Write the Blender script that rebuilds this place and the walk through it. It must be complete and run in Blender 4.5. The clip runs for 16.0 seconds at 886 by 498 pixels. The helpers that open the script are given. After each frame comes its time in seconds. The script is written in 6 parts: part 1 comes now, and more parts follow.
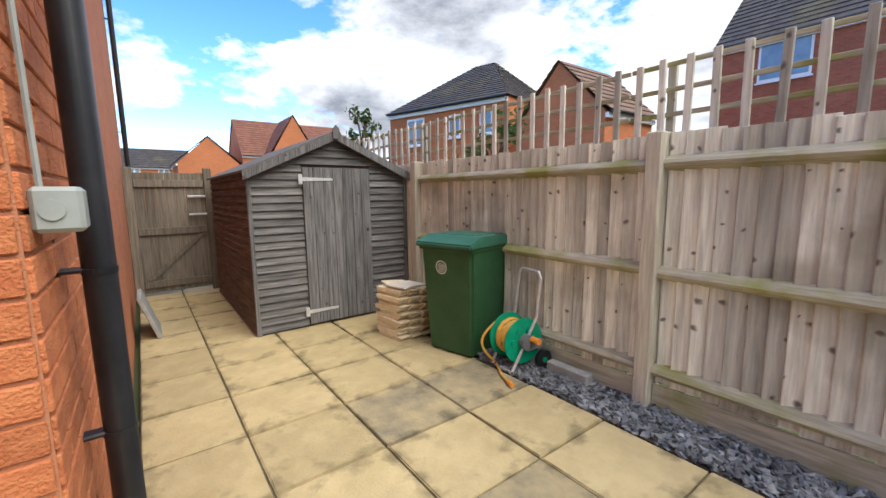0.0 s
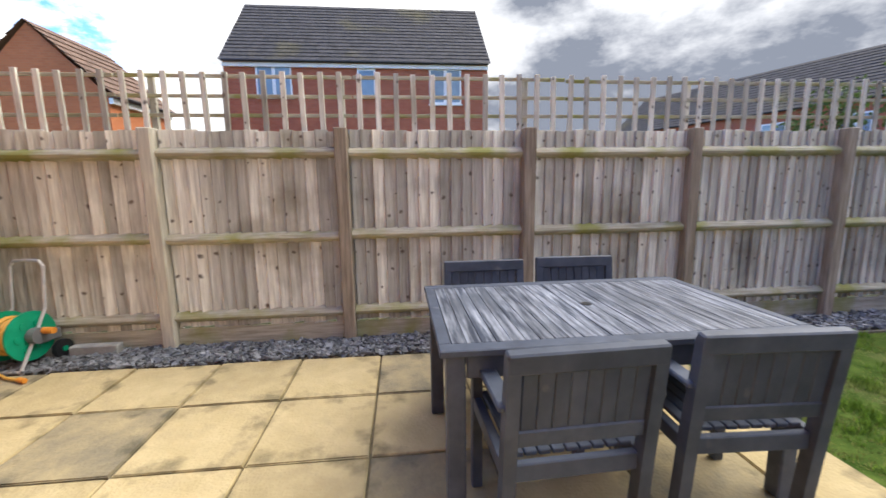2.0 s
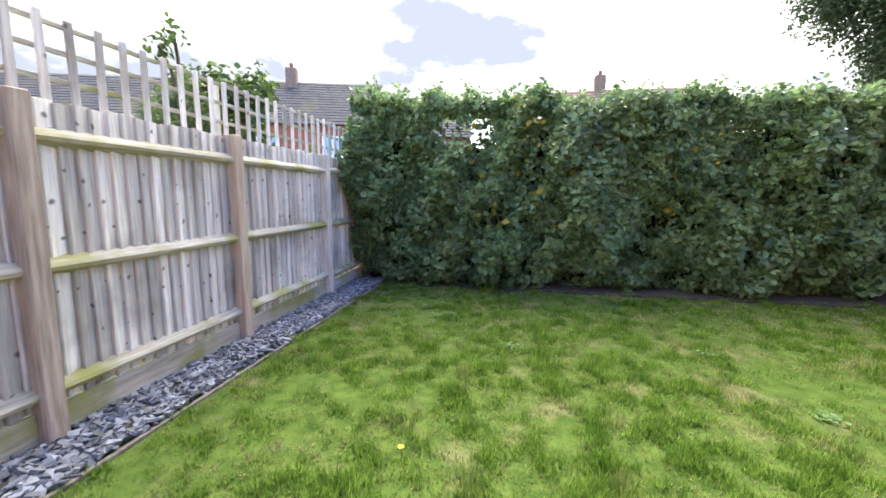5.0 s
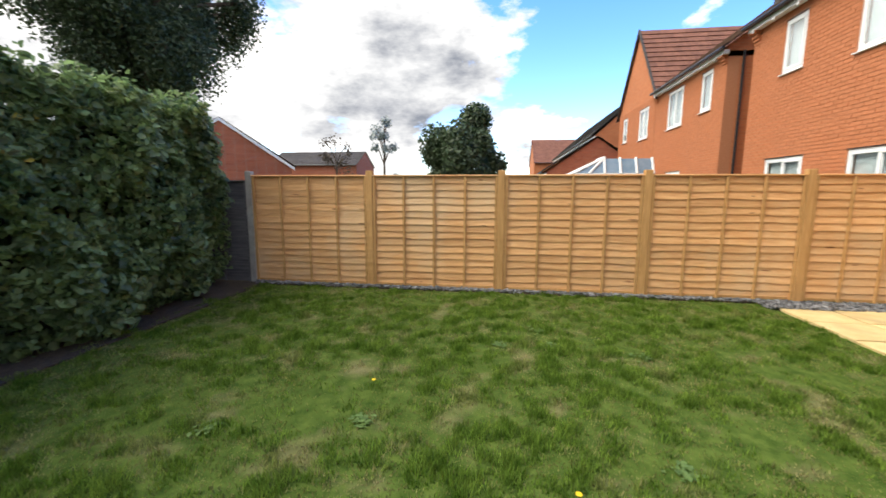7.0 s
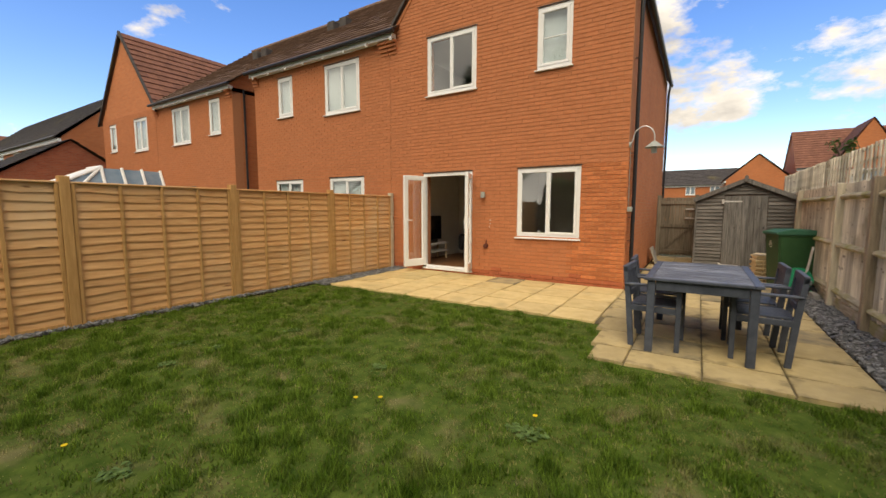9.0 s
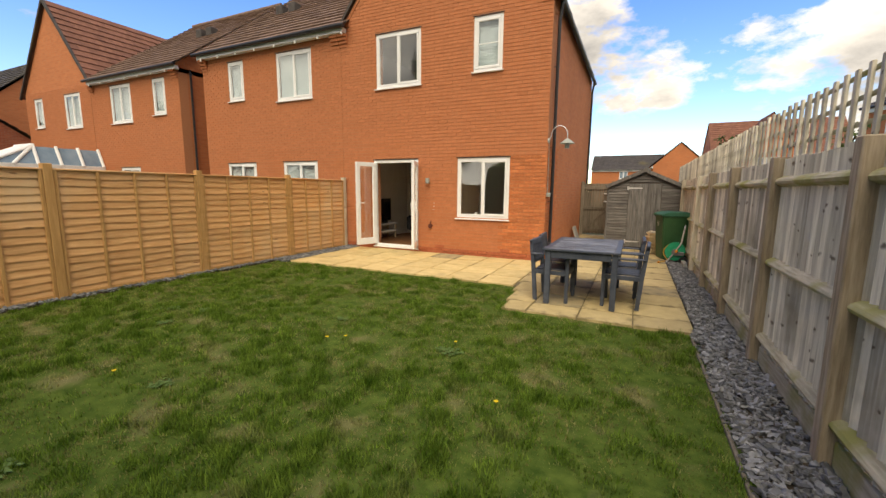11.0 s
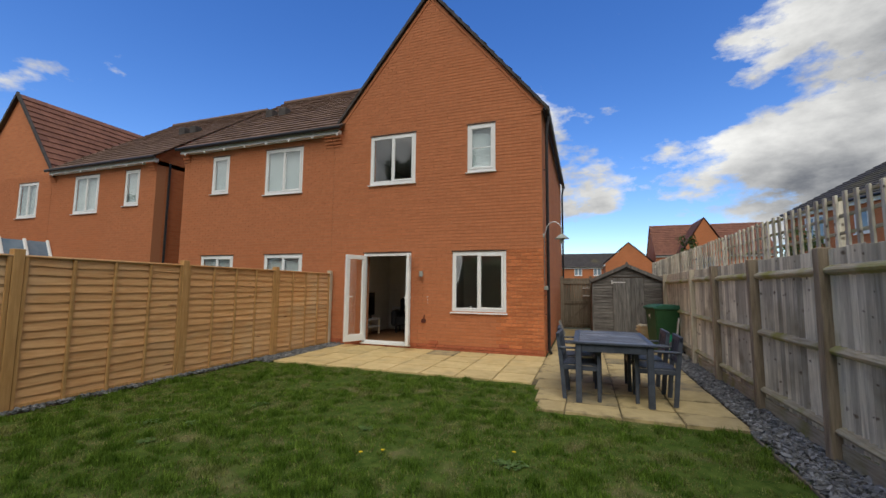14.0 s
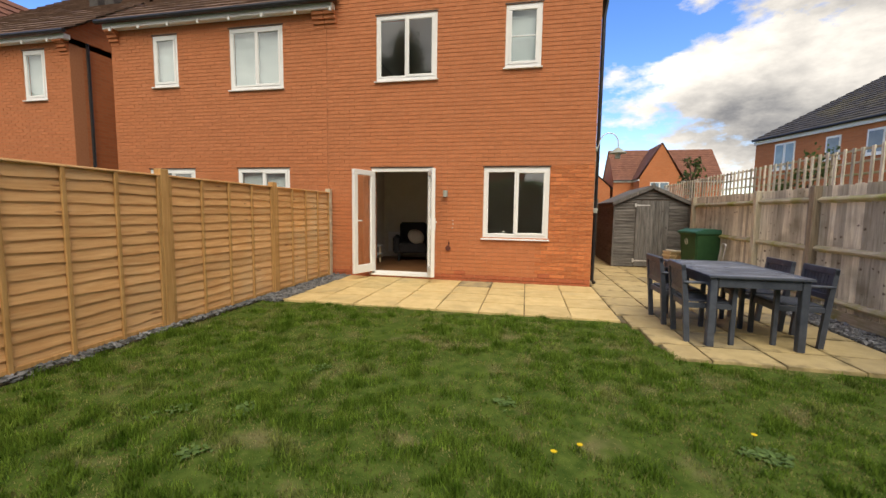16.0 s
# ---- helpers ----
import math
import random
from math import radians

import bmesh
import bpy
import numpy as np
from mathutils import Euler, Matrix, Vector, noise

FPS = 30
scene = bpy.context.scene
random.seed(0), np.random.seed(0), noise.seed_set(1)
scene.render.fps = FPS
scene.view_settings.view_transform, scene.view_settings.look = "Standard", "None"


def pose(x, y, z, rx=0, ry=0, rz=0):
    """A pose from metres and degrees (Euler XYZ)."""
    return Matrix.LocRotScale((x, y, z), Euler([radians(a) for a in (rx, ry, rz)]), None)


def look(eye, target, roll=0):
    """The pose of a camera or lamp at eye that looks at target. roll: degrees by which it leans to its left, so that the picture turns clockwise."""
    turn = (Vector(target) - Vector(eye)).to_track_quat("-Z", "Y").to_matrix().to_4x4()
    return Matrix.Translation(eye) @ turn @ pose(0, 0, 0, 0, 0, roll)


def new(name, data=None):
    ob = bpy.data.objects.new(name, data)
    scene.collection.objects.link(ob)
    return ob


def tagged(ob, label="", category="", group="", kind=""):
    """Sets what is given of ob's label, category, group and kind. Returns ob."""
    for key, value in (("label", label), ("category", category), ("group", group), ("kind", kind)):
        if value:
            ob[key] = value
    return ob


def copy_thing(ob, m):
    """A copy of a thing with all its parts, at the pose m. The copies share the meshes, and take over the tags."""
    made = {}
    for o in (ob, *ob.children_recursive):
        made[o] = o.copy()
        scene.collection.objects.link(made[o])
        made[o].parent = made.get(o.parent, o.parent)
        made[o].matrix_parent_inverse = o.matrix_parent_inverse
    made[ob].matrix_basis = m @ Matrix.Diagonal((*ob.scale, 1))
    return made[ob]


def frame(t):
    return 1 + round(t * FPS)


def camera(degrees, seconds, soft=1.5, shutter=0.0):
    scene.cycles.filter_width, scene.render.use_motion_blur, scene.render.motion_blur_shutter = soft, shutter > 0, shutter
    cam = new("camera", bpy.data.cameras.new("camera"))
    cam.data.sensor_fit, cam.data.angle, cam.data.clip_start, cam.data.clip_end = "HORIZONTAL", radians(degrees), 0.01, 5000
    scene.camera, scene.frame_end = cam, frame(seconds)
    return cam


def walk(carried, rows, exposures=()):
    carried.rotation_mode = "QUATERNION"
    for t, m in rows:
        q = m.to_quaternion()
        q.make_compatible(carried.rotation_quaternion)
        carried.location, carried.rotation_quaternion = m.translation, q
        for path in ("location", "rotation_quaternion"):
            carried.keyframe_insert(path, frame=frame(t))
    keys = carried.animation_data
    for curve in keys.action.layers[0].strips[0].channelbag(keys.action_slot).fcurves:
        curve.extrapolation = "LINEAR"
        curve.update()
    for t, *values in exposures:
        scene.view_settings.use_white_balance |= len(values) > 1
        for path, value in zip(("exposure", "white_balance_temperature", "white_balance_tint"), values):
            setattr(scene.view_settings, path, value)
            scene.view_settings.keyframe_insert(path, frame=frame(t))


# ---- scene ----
cam = camera(95.4, 16.0, shutter=0.12)
PATH = [
    (0, (0.158, 0.008, 1.451), (1.341, 1.596, 1.172), -0.7),
    (0.5, (-0.046, -0.153, 1.421), (1.387, 1.216, 1.147), -0.7),
    (1, (-0.239, -0.291, 1.424), (1.525, 0.603, 1.13), -0.9),
    (1.2, (-0.334, -0.375, 1.42), (1.522, 0.307, 1.119), -1.0),
    (1.5, (-0.446, -0.493, 1.378), (1.497, -0.13, 1.075), -0.9),
    (2, (-0.670, -0.672, 1.34), (1.295, -0.873, 1.025), -0.8),
    (2.3, (-0.786, -0.768, 1.284), (1.108, -1.342, 0.996), -0.9),
    (2.5, (-0.737, -0.868, 1.319), (1.055, -1.696, 0.998), -0.2),
    (3, (-0.507, -1.173, 1.33), (0.885, -2.572, 1.004), 0.4),
    (3.2, (-0.432, -1.336, 1.326), (0.766, -2.905, 1.005), 0.4),
    (5.5, (0.516, -3.68, 1.321), (0.378, -5.658, 1.054), 0.1),
    (6, (0.595, -4.131, 1.431), (-0.353, -5.87, 1.148), -0.3),
    (6.5, (0.685, -4.58, 1.463), (-0.969, -5.667, 1.176), -0.0),
    (7, (0.835, -4.946, 1.498), (-1.124, -5.234, 1.214), 0.2),
    (7.4, (0.878, -5.215, 1.483), (-1.073, -4.878, 1.197), 0.3),
    (7.5, (0.887, -5.281, 1.484), (-1.032, -4.793, 1.204), 0.3),
    (7.6, (0.936, -5.358, 1.466), (-0.944, -4.728, 1.199), 0.3),
    (8, (0.952, -5.714, 1.52), (-0.66, -4.56, 1.261), 0.2),
    (8.5, (0.976, -6.168, 1.464), (-0.323, -4.663, 1.245), 0.2),
    (9, (1.056, -6.6, 1.429), (-0.008, -4.918, 1.231), 0.1),
    (9.2, (1.14, -6.783, 1.408), (0.155, -5.054, 1.211), 0.0),
    (11.3, (1.734, -7.569, 1.57), (0.907, -5.771, 1.281), 0.0),
    (11.5, (1.754, -7.591, 1.634), (0.946, -5.772, 1.441), 0.0),
    (12, (1.735, -7.665, 1.699), (1.003, -5.812, 1.874), 0.2),
    (12.5, (1.664, -7.675, 1.688), (0.976, -5.825, 2.011), 0.2),
    (13, (1.516, -7.716, 1.531), (0.831, -5.865, 1.854), 0.2),
    (13.5, (1.243, -7.666, 1.44), (0.566, -5.802, 1.699), 0.4),
    (14, (0.792, -7.631, 1.429), (0.133, -5.752, 1.616), 0.6),
    (14.5, (0.296, -7.622, 1.427), (-0.343, -5.727, 1.437), 0.6),
    (15, (-0.216, -7.379, 1.426), (-0.78, -5.462, 1.338), 0.6),
    (15.5, (-0.722, -7.113, 1.412), (-1.169, -5.168, 1.288), 0.8),
    (16, (-1.184, -6.761, 1.374), (-1.586, -4.811, 1.189), 0.8),
]
EXPOSURE = [  # seconds, stops, white balance
    (0, 1.12, 6200, 10), (1, 1.03, 6150, 10), (2, 1.38, 6500, 10), (2.5, 1.65, 6800, 10), (3, 1.95, 7000, 10), (5.5, 2.65, 6550, 9), (6, 2.5, 6150, 9), (6.5, 2.0, 6200, 9),
    (7, 1.35, 6850, 9), (7.5, 0.85, 7300, 10), (8, 0.55, 7800, 10), (9, 0.58, 8100, 10), (11.5, 0.78, 8100, 10), (12, 0.3, 7400, 9), (12.5, 0.1, 7000, 9),
    (13, 0.0, 6600, 9), (14, 0.08, 6650, 8), (15, 0.52, 7300, 9), (16, 0.68, 7500, 10)]
walk(cam, [(t, look(eye, target, roll)) for t, eye, target, roll in PATH], EXPOSURE)

# ---- light ----
SUN_AZ, SUN_EL = (0.30, -0.95), 53.0
world = bpy.data.worlds.new("sky")
scene.world = world
world.use_nodes = True
wn, wl = world.node_tree.nodes, world.node_tree.links
wn.clear()
def wnode(kind, **kw):
    n = wn.new(kind)
    for k, v in kw.items():
        if k in n.inputs:
            n.inputs[k].default_value = v
    return n
def wmath(op, a, b=None):
    n = wn.new("ShaderNodeMath")
    n.operation = op
    for i, v in enumerate((a, b)):
        if v is None:
            continue
        if isinstance(v, (int, float)):
            n.inputs[i].default_value = v
        else:
            wl.new(v, n.inputs[i])
    return n.outputs[0]
sky = wn.new("ShaderNodeTexSky")
sky.sky_type = "NISHITA"
sky.sun_disc = False
sky.sun_elevation = radians(SUN_EL)
sky.sun_rotation = math.atan2(SUN_AZ[0], SUN_AZ[1])
sky.air_density, sky.dust_density, sky.ozone_density = 1.0, 0.2, 3.0
tc = wn.new("ShaderNodeTexCoord")
sep = wn.new("ShaderNodeSeparateXYZ")
wl.new(tc.outputs["Generated"], sep.inputs[0])
def cloud_noise(lift):
    comb = wn.new("ShaderNodeCombineXYZ")
    wl.new(sep.outputs["X"], comb.inputs[0]); wl.new(sep.outputs["Y"], comb.inputs[1])
    wl.new(wmath("MULTIPLY", wmath("ADD", sep.outputs["Z"], lift), 2.1), comb.inputs[2])
    n = wn.new("ShaderNodeTexNoise")
    n.inputs["Scale"].default_value, n.inputs["Detail"].default_value, n.inputs["Roughness"].default_value = 1.75, 12, 0.60
    wl.new(comb.outputs[0], n.inputs["Vector"])
    return n.outputs["Fac"]
lean_to = wmath("ADD", wmath("MULTIPLY", sep.outputs["Y"], -0.20), wmath("MULTIPLY", sep.outputs["X"], 0.15))
cover = wmath("ADD", wmath("ADD", cloud_noise(0.0), lean_to), 0.125)
flank = wmath("MULTIPLY", sep.outputs["X"], sep.outputs["X"])
cover = wmath("ADD", wmath("SUBTRACT", cover, wmath("MULTIPLY", sep.outputs["Z"], 0.12)), wmath("MULTIPLY", flank, 0.055))
ramp = wn.new("ShaderNodeValToRGB")
ramp.color_ramp.elements[0].position, ramp.color_ramp.elements[1].position = 0.488, 0.535
wl.new(cover, ramp.inputs[0])
cramp = wn.new("ShaderNodeValToRGB")
cramp.color_ramp.elements[0].position, cramp.color_ramp.elements[1].position = 0.40, 0.68
cramp.color_ramp.elements[0].color = (1.0, 1.0, 1.0, 1)
cramp.color_ramp.elements[1].color = (0.13, 0.145, 0.18, 1)
wl.new(wmath("ADD", wmath("ADD", cloud_noise(0.07), wmath("MULTIPLY", lean_to, 0.35)), wmath("MULTIPLY", flank, 0.10)), cramp.inputs[0])
bg_sky, bg_cloud, mixer = wn.new("ShaderNodeBackground"), wn.new("ShaderNodeBackground"), wn.new("ShaderNodeMixShader")
bg_sky.inputs["Strength"].default_value = 0.19
bg_cloud.inputs["Strength"].default_value = 0.93
hue = wn.new("ShaderNodeHueSaturation")
hue.inputs["Saturation"].default_value, hue.inputs["Hue"].default_value = 1.3, 0.515
wl.new(sky.outputs[0], hue.inputs["Color"]); wl.new(hue.outputs[0], bg_sky.inputs["Color"]); wl.new(cramp.outputs[0], bg_cloud.inputs["Color"])
wout = wn.new("ShaderNodeOutputWorld")
wl.new(ramp.outputs[0], mixer.inputs[0]); wl.new(bg_sky.outputs[0], mixer.inputs[1]); wl.new(bg_cloud.outputs[0], mixer.inputs[2])
wl.new(mixer.outputs[0], wout.inputs[0])
sun_data = bpy.data.lights.new("sun", "SUN")
sun_data.energy, sun_data.angle, sun_data.color = 1.95, radians(50), (1.0, 0.935, 0.82)
sun = new("sun", sun_data)
ce = math.cos(radians(SUN_EL))
sun.matrix_world = look((SUN_AZ[0] * ce * 40, SUN_AZ[1] * ce * 40, math.sin(radians(SUN_EL)) * 40), (0, 0, 0))


# ---- materials ----
def material(name, c1, c2, scale=6.0, stretch=(1, 1, 1), rough=0.8, bump=0.15, metal=0.0, detail=6, fine=0.0, rnd=0.0, island=0.0, c3=None, c3_scale=0.6, c3_range=(0.5, 0.65), spec=0.4, coords="Position", ramp=(0.33, 0.67)):
    """Two colours by a stretched noise, a third in large patches, variation by object or island, and fine relief."""
    m = bpy.data.materials.new(name)
    m.use_nodes = True
    n, l = m.node_tree.nodes, m.node_tree.links
    b = n["Principled BSDF"]
    b.inputs["Roughness"].default_value, b.inputs["Metallic"].default_value = rough, metal
    b.inputs["Specular IOR Level"].default_value = spec
    if coords == "Position":
        src = n.new("ShaderNodeNewGeometry").outputs["Position"]
    else:
        src = n.new("ShaderNodeTexCoord").outputs["Object"]
    mp = n.new("ShaderNodeMapping")
    mp.inputs["Scale"].default_value = stretch
    l.new(src, mp.inputs["Vector"])
    vec = mp.outputs[0]
    if rnd:
        oi = n.new("ShaderNodeObjectInfo")
        off = n.new("ShaderNodeVectorMath")
        off.operation = "MULTIPLY_ADD"
        l.new(oi.outputs["Random"], off.inputs[0])
        off.inputs[1].default_value = (37, 53, 29)
        l.new(vec, off.inputs[2])
        vec = off.outputs[0]
    no = n.new("ShaderNodeTexNoise")
    no.inputs["Scale"].default_value, no.inputs["Detail"].default_value, no.inputs["Roughness"].default_value = scale, detail, 0.62
    l.new(vec, no.inputs["Vector"])
    r = n.new("ShaderNodeValToRGB")
    r.color_ramp.elements[0].position, r.color_ramp.elements[1].position = ramp
    r.color_ramp.elements[0].color, r.color_ramp.elements[1].color = (*c1, 1), (*c2, 1)
    l.new(no.outputs["Fac"], r.inputs[0])
    col = r.outputs[0]
    if c3:
        n3 = n.new("ShaderNodeTexNoise")
        n3.inputs["Scale"].default_value, n3.inputs["Detail"].default_value = c3_scale, 5
        l.new(src, n3.inputs["Vector"])
        r3 = n.new("ShaderNodeValToRGB")
        r3.color_ramp.elements[0].position, r3.color_ramp.elements[1].position = c3_range
        l.new(n3.outputs["Fac"], r3.inputs[0])
        mx = n.new("ShaderNodeMix")
        mx.data_type = "RGBA"
        l.new(r3.outputs[0], mx.inputs["Factor"])
        l.new(col, mx.inputs["A"])
        mx.inputs["B"].default_value = (*c3, 1)
        col = mx.outputs["Result"]
    if rnd or island:
        hs = n.new("ShaderNodeHueSaturation")
        mr = n.new("ShaderNodeMapRange")
        amount = rnd or island
        mr.inputs["To Min"].default_value, mr.inputs["To Max"].default_value = 1 - amount, 1 + amount
        l.new(oi.outputs["Random"] if rnd else n.new("ShaderNodeNewGeometry").outputs["Random Per Island"], mr.inputs["Value"])
        l.new(mr.outputs[0], hs.inputs["Value"])
        l.new(col, hs.inputs["Color"])
        col = hs.outputs[0]
    l.new(col, b.inputs["Base Color"])
    if bump:
        bp = n.new("ShaderNodeBump")
        bp.inputs["Strength"].default_value, bp.inputs["Distance"].default_value = bump, 0.01
        h = no.outputs["Fac"]
        if fine:
            nf = n.new("ShaderNodeTexNoise")
            nf.inputs["Scale"].default_value, nf.inputs["Detail"].default_value = fine, 3
            l.new(src, nf.inputs["Vector"])
            ad = n.new("ShaderNodeMath")
            l.new(h, ad.inputs[0]); l.new(nf.outputs["Fac"], ad.inputs[1])
            h = ad.outputs[0]
        l.new(h, bp.inputs["Height"])
        l.new(bp.outputs[0], b.inputs["Normal"])
    return m

def knots(m, along, up, dark, size=0.1, share=0.6):
    """Dark ringed knots scattered over upright or lying boards; along, up: cells per metre."""
    n, l = m.node_tree.nodes, m.node_tree.links
    b = n["Principled BSDF"]
    old = b.inputs["Base Color"].links[0].from_socket
    se, co = n.new("ShaderNodeSeparateXYZ"), n.new("ShaderNodeCombineXYZ")
    l.new(n.new("ShaderNodeNewGeometry").outputs["Position"], se.inputs[0])
    def mt(op, u, v):
        q = n.new("ShaderNodeMath")
        q.operation = op
        for i, w in enumerate((u, v)):
            if isinstance(w, (int, float)):
                q.inputs[i].default_value = w
            else:
                l.new(w, q.inputs[i])
        return q.outputs[0]
    l.new(mt("MULTIPLY", mt("ADD", se.outputs["Y"], se.outputs["X"]), along), co.inputs[0])
    l.new(mt("MULTIPLY", se.outputs["Z"], up), co.inputs[1])
    vo = n.new("ShaderNodeTexVoronoi")
    vo.voronoi_dimensions = "2D"
    vo.inputs["Scale"].default_value = 1.0
    warp, wadd = n.new("ShaderNodeTexNoise"), n.new("ShaderNodeVectorMath")
    warp.inputs["Scale"].default_value, warp.inputs["Detail"].default_value = 3.5, 4
    l.new(co.outputs[0], warp.inputs["Vector"])
    wadd.operation = "MULTIPLY_ADD"
    l.new(warp.outputs["Color"], wadd.inputs[0])
    wadd.inputs[1].default_value = (0.30, 0.22, 0)
    l.new(co.outputs[0], wadd.inputs[2])
    l.new(wadd.outputs[0], vo.inputs["Vector"])
    sc = n.new("ShaderNodeSeparateColor")
    l.new(vo.outputs["Color"], sc.inputs[0])
    mr = n.new("ShaderNodeMapRange")
    mr.inputs["From Min"].default_value, mr.inputs["From Max"].default_value = 1.0, 0.35
    mr.inputs["To Max"].default_value = 0.85
    reach = mt("MULTIPLY", mt("ADD", sc.outputs["Red"], 0.35), size)
    l.new(mt("DIVIDE", vo.outputs["Distance"], mt("ADD", reach, 0.02)), mr.inputs["Value"])
    keep = mt("LESS_THAN", sc.outputs["Green"], share)
    mx = n.new("ShaderNodeMix")
    mx.data_type = "RGBA"
    l.new(mt("MULTIPLY", mr.outputs[0], keep), mx.inputs["Factor"]); l.new(old, mx.inputs["A"])
    mx.inputs["B"].default_value = (*dark, 1)
    l.new(mx.outputs["Result"], b.inputs["Base Color"])
    return m

def translucent(m, share):
    """Lets light through thin leaves."""
    n, l = m.node_tree.nodes, m.node_tree.links
    b = n["Principled BSDF"]
    tr, mx = n.new("ShaderNodeBsdfTranslucent"), n.new("ShaderNodeMixShader")
    l.new(b.inputs["Base Color"].links[0].from_socket, tr.inputs["Color"])
    mx.inputs[0].default_value = share
    l.new(b.outputs[0], mx.inputs[1]); l.new(tr.outputs[0], mx.inputs[2])
    l.new(mx.outputs[0], n["Material Output"].inputs["Surface"])
    return m

def glass(name, tint=(0.9, 0.95, 0.95)):
    m = bpy.data.materials.new(name)
    m.use_nodes = True
    b = m.node_tree.nodes["Principled BSDF"]
    b.inputs["Base Color"].default_value = (*tint, 1)
    b.inputs["Transmission Weight"].default_value, b.inputs["Roughness"].default_value, b.inputs["IOR"].default_value = 1.0, 0.0, 2.1
    return m

def brick_sheet(name, c1, c2, mortar, axis):
    """Brickwork too far off for separate bricks."""
    m = bpy.data.materials.new(name)
    m.use_nodes = True
    n, l = m.node_tree.nodes, m.node_tree.links
    b = n["Principled BSDF"]
    b.inputs["Roughness"].default_value = 0.9
    se, co = n.new("ShaderNodeSeparateXYZ"), n.new("ShaderNodeCombineXYZ")
    l.new(n.new("ShaderNodeNewGeometry").outputs["Position"], se.inputs[0])
    ad = n.new("ShaderNodeMath")
    l.new(se.outputs["X"], ad.inputs[0]); l.new(se.outputs["Y"], ad.inputs[1])
    l.new(ad.outputs[0], co.inputs[0]); l.new(se.outputs["Z"], co.inputs[1])
    t = n.new("ShaderNodeTexBrick")
    t.inputs["Scale"].default_value, t.inputs["Brick Width"].default_value, t.inputs["Row Height"].default_value = 1.0, 0.225, 0.075
    t.inputs["Mortar Size"].default_value = 0.006
    t.inputs["Color1"].default_value, t.inputs["Color2"].default_value, t.inputs["Mortar"].default_value = (*c1, 1), (*c2, 1), (*mortar, 1)
    l.new(co.outputs[0], t.inputs["Vector"])
    no = n.new("ShaderNodeTexNoise")
    no.inputs["Scale"].default_value, no.inputs["Detail"].default_value = 0.7, 6
    l.new(n.new("ShaderNodeNewGeometry").outputs["Position"], no.inputs["Vector"])
    mr = n.new("ShaderNodeMapRange")
    mr.inputs["To Min"].default_value, mr.inputs["To Max"].default_value = 0.8, 1.15
    l.new(no.outputs["Fac"], mr.inputs["Value"])
    hs = n.new("ShaderNodeHueSaturation")
    l.new(mr.outputs[0], hs.inputs["Value"]); l.new(t.outputs["Color"], hs.inputs["Color"])
    l.new(hs.outputs[0], b.inputs["Base Color"])
    return m

M = {}
M["brick"] = material("brick", (0.465, 0.168, 0.076), (0.535, 0.204, 0.098), 9, rough=0.9, bump=0.4, fine=120, island=0.055, c3=(0.50, 0.18, 0.08), c3_scale=0.5)
M["brick_near"] = material("brick_near", (0.47, 0.14, 0.055), (0.62, 0.23, 0.095), 14, (1, 1, 2.2), rough=0.9, bump=0.7, fine=140, rnd=0.17)
M["mortar"] = material("mortar", (0.455, 0.195, 0.10), (0.525, 0.24, 0.135), 30, rough=0.95, bump=0.4, fine=200)
M["brick_wall"] = brick_sheet("brick_wall", (0.48, 0.16, 0.066), (0.55, 0.195, 0.082), (0.47, 0.21, 0.11), 0)
M["brick_red"] = brick_sheet("brick_red", (0.33, 0.09, 0.05), (0.43, 0.13, 0.07), (0.33, 0.2, 0.15), 0)
M["plinth"] = material("plinth", (0.37, 0.105, 0.052), (0.46, 0.14, 0.068), 10, rough=0.85, bump=0.4, fine=90)
M["upvc"] = material("white_plastic", (0.79, 0.82, 0.86), (0.85, 0.88, 0.92), 3, rough=0.35, bump=0.02)
M["glass"] = glass("window_glass")
M["tile_dark"] = material("dark_roof_tile", (0.045, 0.042, 0.045), (0.085, 0.078, 0.078), 6, rough=0.85, bump=0.3, island=0.15, c3=(0.14, 0.12, 0.05), c3_scale=0.35, c3_range=(0.58, 0.8))
M["tile_brown"] = material("brown_roof_tile", (0.15, 0.098, 0.076), (0.225, 0.15, 0.115), 6, rough=0.85, bump=0.3, island=0.14)
M["tile_red"] = material("red_roof_tile", (0.17, 0.075, 0.055), (0.235, 0.105, 0.072), 6, rough=0.85, bump=0.3, island=0.14)
M["black"] = material("black_plastic", (0.010, 0.011, 0.014), (0.022, 0.023, 0.028), 12, rough=0.38, bump=0.05, spec=0.5)
M["grey_plastic"] = material("grey_plastic", (0.31, 0.34, 0.33), (0.38, 0.415, 0.40), 12, rough=0.5, bump=0.05)
M["steel"] = material("galvanised_steel", (0.55, 0.56, 0.58), (0.70, 0.71, 0.73), 25, rough=0.4, bump=0.1, metal=0.45)
M["slab"] = material("buff_slab", (0.42, 0.335, 0.175), (0.52, 0.42, 0.23), 5, rough=0.9, bump=0.55, fine=60, rnd=0.10, c3=(0.43, 0.345, 0.19), c3_scale=8.0, c3_range=(0.50, 0.70), spec=0.25)
M["slab_clean"] = material("clean_buff_slab", (0.53, 0.405, 0.195), (0.65, 0.515, 0.27), 5, rough=0.9, bump=0.5, fine=60, rnd=0.08, c3=(0.42, 0.335, 0.18), c3_scale=2.0, c3_range=(0.54, 0.75), spec=0.25)
